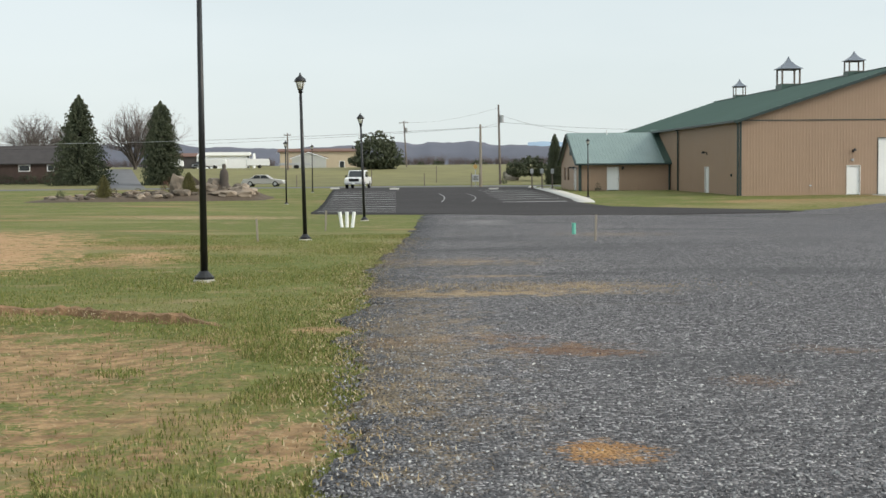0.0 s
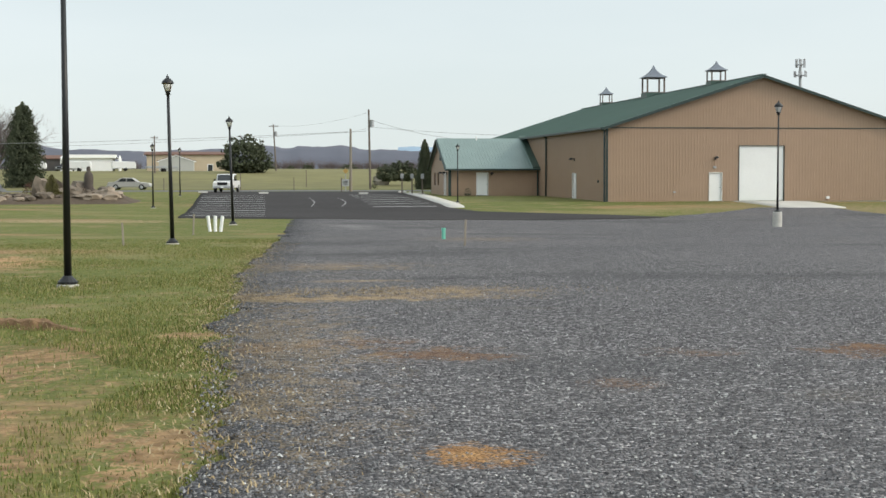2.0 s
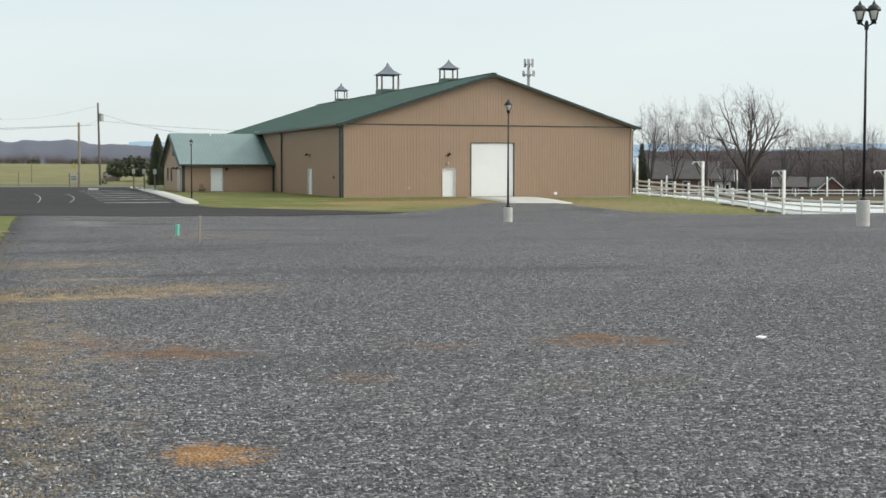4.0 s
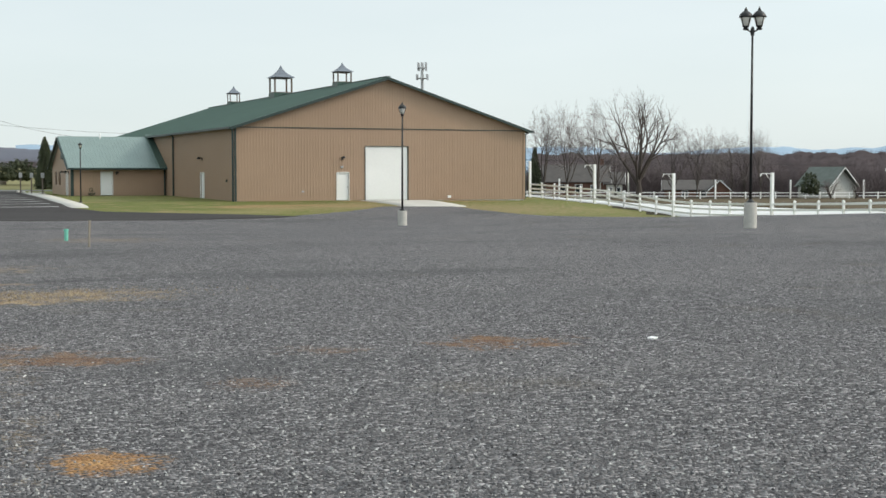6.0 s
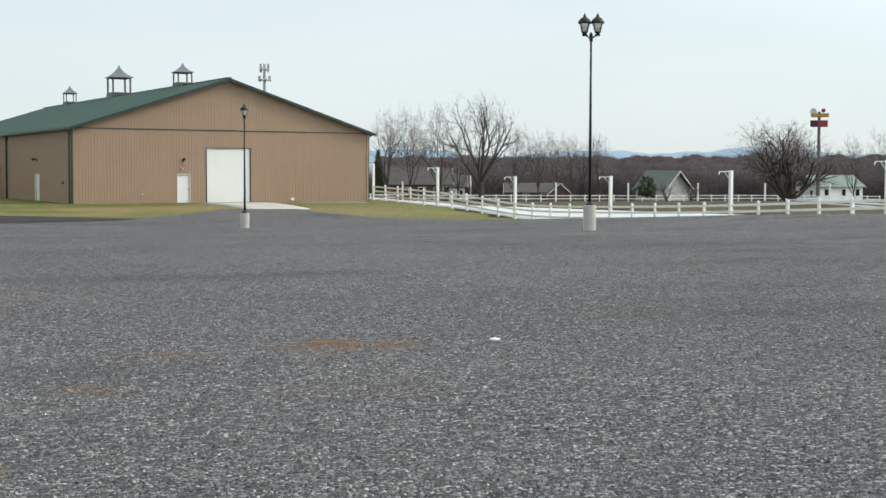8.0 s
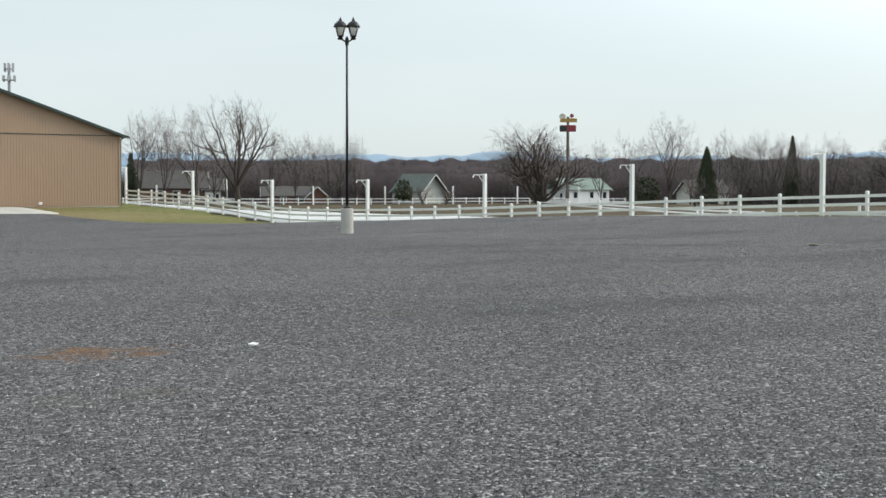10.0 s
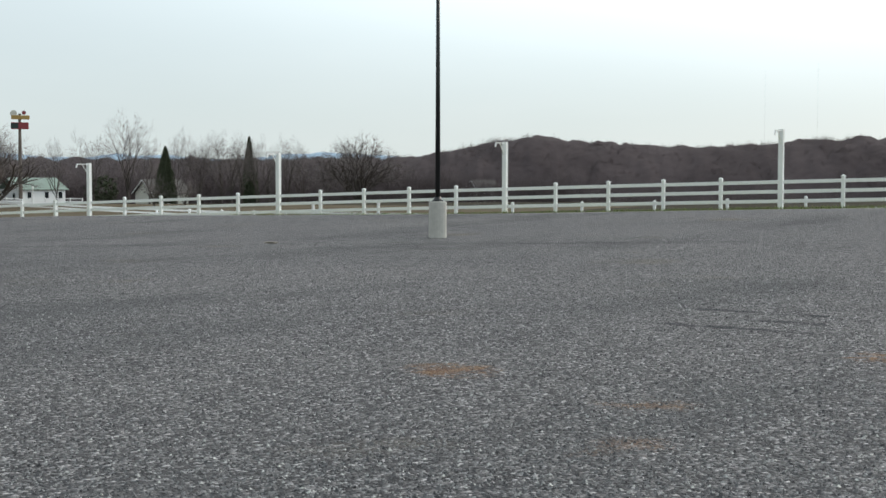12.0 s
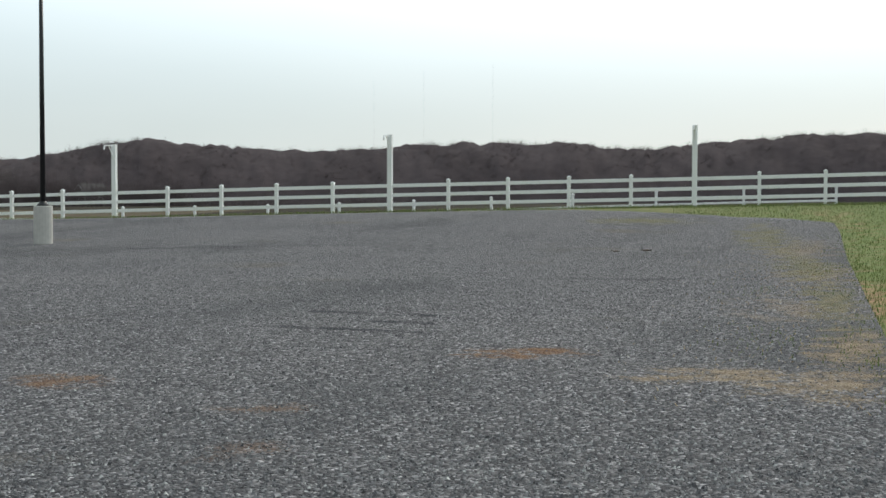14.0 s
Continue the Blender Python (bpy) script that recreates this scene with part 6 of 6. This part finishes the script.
rock(14.36, 190.5, 2.4, 1.6, 120, M_STAKE, "orange-tan boulder on the grass by the poles")
for k, (x, y) in enumerate(((12.6, 136.2), (13.0, 133.8), (13.7, 130.6), (12.3, 138.4))):
    rock(x, y, 0.5, 0.35, 130 + k, M_CONCRETE, "small white rock beside the walk")

# ---- small things round the lot ----
for x, y in ((-2.26, 47.95), (-2.08, 47.95), (-1.90, 47.96)):
    p = thing("drain_pipe", "short white plastic pipe standing upright in the grass", "pipe", on_land(x, y) @ pose(0, 0, 0, 0, 40 * (x + 2.08), 0), "white pipes")
    bm = bmesh.new()
    lathe(bm, [(0.058, -0.2), (0.058, 0.54), (0.05, 0.54), (0.05, 0.4)], 14)
    part("pipe", bm, M_WHITE, p, smooth=False)
p = thing("standpipe", "pale green plastic pipe standing in the gravel", "pipe", on_land(4.67, 38.7, 0.03))
bm = bmesh.new()
lathe(bm, [(0.055, -0.2), (0.055, 0.26), (0.065, 0.26), (0.065, 0.32), (0.045, 0.32), (0.045, 0.2)], 14)
part("pipe", bm, M_GREENPIPE, p)
for x, y, h, lean in ((-2.59, 43.9, 0.66, 2), (-3.86, 35.8, 0.58, -2), (4.59, 33.7, 0.68, 1.5)):
    s = thing("survey_stake", "thin raw wooden survey stake", "stake", on_land(x, y) @ pose(0, 0, 0, lean, lean, 20), "survey stakes")
    bm = bmesh.new()
    box(bm, (0.05, 0.03, h + 0.2), (0, 0, h / 2 - 0.1))
    part("stake", bm, M_STAKE, s, bevel=0.004)
for x, y, w, mat, label in ((6.50, 10.92, 0.07, M_WHITE, "scrap of white paper on the gravel"), (28.2, 20.8, 0.30, M_STAKE, "small tan board on the gravel"),
                            (28.81, 2.56, 0.17, M_MULCH, "dark clod on the gravel"), (28.6, 3.18, 0.13, M_MULCH, "dark clod on the gravel")):
    bm = bmesh.new()
    bmesh.ops.create_grid(bm, x_segments=3, y_segments=3, size=w / 2)
    for v in bm.verts:
        v.co.z += 0.02 + 0.05 * w * math.sin(v.co.x * 31 + v.co.y * 17)
    ext = bmesh.ops.extrude_face_region(bm, geom=list(bm.faces))
    bmesh.ops.translate(bm, verts=[e for e in ext["geom"] if isinstance(e, bmesh.types.BMVert)], vec=(0, 0, 0.012))
    ob = new("litter", mesh_of("litter", bm, mat))
    ob.matrix_basis = on_land(x, y, 0.04, 25)
    tagged(ob, label, "litter")

for k, (az, r, w, h) in enumerate(((-0.3, 395, 5.5, 4.2), (0.6, 400, 3.4, 2.6), (1.3, 392, 4.2, 3.2), (3.0, 405, 6.0, 3.4), (4.6, 398, 9.0, 2.8))):
    bush(*polar(az, r), land(*polar(az, r)) - 1.2, w, h, "dark bush along the far edge of the field", 60 + k, clumps=260, size=0.09)

# ---- loose stones, grass and straw ----


def loose_stone_material():
    m = bpy.data.materials.new("loose crushed stone")
    m.use_nodes = True
    n, l = m.node_tree.nodes, m.node_tree.links
    b = n["Principled BSDF"]
    b.inputs["Roughness"].default_value = 0.7
    g, r = n.new("ShaderNodeNewGeometry"), n.new("ShaderNodeValToRGB")
    r.color_ramp.elements[0].color = (0.050, 0.050, 0.054, 1)
    r.color_ramp.elements[1].color = (0.52, 0.515, 0.49, 1)
    e = r.color_ramp.elements.new(0.6)
    e.color = (0.150, 0.145, 0.149, 1)
    e = r.color_ramp.elements.new(0.88)
    e.color = (0.255, 0.252, 0.25, 1)
    l.new(g.outputs["Random Per Island"], r.inputs[0])
    l.new(r.outputs[0], b.inputs["Base Color"])
    return m


def blade_material(name, a, b_, c):
    m = bpy.data.materials.new(name)
    m.use_nodes = True
    n, l = m.node_tree.nodes, m.node_tree.links
    b = n["Principled BSDF"]
    b.inputs["Roughness"].default_value = 0.8
    g, r = n.new("ShaderNodeNewGeometry"), n.new("ShaderNodeValToRGB")
    r.color_ramp.elements[0].color, r.color_ramp.elements[1].color = (*a, 1), (*c, 1)
    e = r.color_ramp.elements.new(0.72)
    e.color = (*b_, 1)
    l.new(g.outputs["Random Per Island"], r.inputs[0])
    l.new(r.outputs[0], b.inputs["Base Color"])
    return m


M_STONE = loose_stone_material()
M_BLADE = blade_material("grass blades", (0.088, 0.116, 0.022), (0.184, 0.196, 0.045), (0.38, 0.30, 0.14))
M_BLADE_LUSH = blade_material("lush grass blades", (0.10, 0.15, 0.03), (0.16, 0.20, 0.05), (0.22, 0.23, 0.08))
M_STRAWBIT = blade_material("dry straw bits", (0.24, 0.17, 0.09), (0.38, 0.28, 0.15), (0.50, 0.41, 0.26))


def in_lot(x, y, pad=0.0):
    return between(LOT_LEFT, y) + pad < x < between(LOT_RIGHT, y) - pad and -1.58 < y < 93


def scatter_stones(count, seed):
    rng = random.Random(seed)
    verts, faces = [], []
    while len(faces) < count * 5:
        az = rng.uniform(-22, 102)
        r = 5.4 + 30.0 * rng.random() ** 2.4
        x, y = polar(az, r)
        if not in_lot(x, y, -0.14 * rng.random()):
            continue
        if rng.random() < 0.85 and any(((x - a) / b) ** 2 + ((y - c) / d) ** 2 < 0.7 for (a, c, b, d, _t, k), _p in LOT_STAINS if k > 0.6):
            continue
        s = rng.uniform(0.0055, 0.0130) * (1.3 if rng.random() < 0.1 else 1.0)
        z = land(x, y) + 0.032
        q = len(verts)
        a = rng.uniform(0, 6.28)
        for k in range(5):
            b = a + k * 1.2566 + rng.uniform(-0.35, 0.35)
            e = s * rng.uniform(0.65, 1.2)
            verts.append((x + e * math.cos(b), y + e * math.sin(b), z + s * rng.uniform(-0.3, 0.75)))
        verts.append((x + s * rng.uniform(-0.7, 0.7), y + s * rng.uniform(-0.7, 0.7), z + s * rng.uniform(0.8, 1.5)))
        for k in range(5):
            faces.append((q + k, q + (k + 1) % 5, q + 5))
    return tagged(sheet("loose_stones", verts, faces, M_STONE, False), "loose grey and white crushed stones on the lot", "gravel", kind="stuff")


def scatter_blades(name, count, seed, place, mat, label, size, lying=0.0):
    rng = random.Random(seed)
    verts, faces = [], []
    while len(faces) < count * 2:
        spot = place(rng)
        if spot is None:
            continue
        x, y, k = spot
        h = rng.uniform(*size) * k
        w = max(0.004, h * 0.07) * rng.uniform(0.8, 1.3)
        z = land(x, y) + (0.04 if lying else 0.0)
        a = rng.uniform(0, 6.28)
        lean = h * (rng.uniform(0.1, 0.6) if not lying else 1.0)
        up = h if not lying else rng.uniform(0.01, 0.03)
        ca, sa = math.cos(a), math.sin(a)
        q = len(verts)
        verts += [(x - sa * w, y + ca * w, z), (x + sa * w, y - ca * w, z),
                  (x + ca * lean * 0.35 - sa * w * 0.7, y + sa * lean * 0.35 + ca * w * 0.7, z + up * 0.6),
                  (x + ca * lean * 0.35 + sa * w * 0.7, y + sa * lean * 0.35 - ca * w * 0.7, z + up * 0.6), (x + ca * lean, y + sa * lean, z + up)]
        faces += [(q, q + 1, q + 3, q + 2), (q + 2, q + 3, q + 4)]
    return tagged(sheet(name, verts, faces, mat, False), label, "grass", kind="stuff")


def west_lawn(rng):
    y = 6.2 + 34 * rng.random() ** 1.7
    x = between(LOT_LEFT, y) + 0.15 - 11 * rng.random() ** 1.3 * (y / 20 + 0.25)
    thin = noise.noise((x * 0.45, y * 0.3, 2.0)) + 0.35 * noise.noise((x * 2.1, y * 1.7, 4.0))
    bare = math.hypot((x + 4.3) / 3.0, (y - 9.2) / 5.9) + 0.5 * noise.noise((x * 0.9, y * 0.7, 7.0))
    if abs(y - ledge_y(x) + 0.05) < 0.28 and x < -1.8 and rng.random() < 0.82:
        return None
    clay = min(math.hypot((x + 11.4) / 3.6, (y - 37.0) / 9.0), math.hypot((x + 8.4) / 2.0, (y - 28.0) / 5.6)) + 0.45 * noise.noise((x * 0.9, y * 0.5, 3.0))
    if clay < 0.95 and rng.random() < 0.97:
        return None
    edge = min(math.hypot((x + 0.72) / 0.32, (y - 7.9) / 1.0), math.hypot((x + 0.8) / 0.35, (y - 13.8) / 0.35)) + 0.4 * noise.noise((x * 2.0, y * 1.2, 5.0))
    if edge < 1 and rng.random() < 0.85:
        return None
    if bare < 1.02 and rng.random() < 0.95:
        return None
    if thin < -0.15 and rng.random() < 0.75:
        return None
    return x, y, 0.7 + 0.5 * max(0, thin)


def east_lawn(rng):
    if rng.random() < 0.35:
        y = -8 + 48 * rng.random()
        return rng.uniform(max(50.6, between(LOT_RIGHT, y) - 0.2), 54.2), y, rng.uniform(1.0, 2.2)
    az = rng.uniform(86, 101)
    r = 9 + 44 * rng.random() ** 1.1
    x, y = polar(az, r)
    reach = abs(rng.gauss(0, 1.0)) * max(0.0, 0.6 + noise.noise((x * 0.35, y * 0.8, 6.0)))
    if in_lot(x, y - reach):
        return None
    return x, y, 1.0


def lot_edge_straw(rng):
    if rng.random() < 0.35:
        return -4.3 + 3.0 * rng.gauss(0, 0.5), 5 + 11 * rng.random(), 1.0
    if rng.random() < 0.6:
        y = 6.5 + 30 * rng.random() ** 1.2
        x = between(LOT_LEFT, y) + rng.gauss(-0.05, 0.3)
    elif rng.random() < 0.6:
        x, y = rng.gauss(1.3, 1.3), rng.gauss(18.7, 0.5)
    else:
        x = rng.uniform(9, 30)
        y = -0.95 + abs(rng.gauss(0, 0.9))
    return x, y, 1.0


scatter_stones(150000, 5)
scatter_blades("grass_blades", 150000, 6, west_lawn, M_BLADE, "thin spring grass blades at the lot's edge", (0.022, 0.060))
scatter_blades("grass_blades_east", 48000, 7, east_lawn, M_BLADE_LUSH, "green grass blades at the lot's far corner", (0.03, 0.08))
scatter_blades("straw_bits", 12000, 8, lot_edge_straw, M_STRAWBIT, "scattered dry straw on the lot's edge", (0.02, 0.055), 1.0)
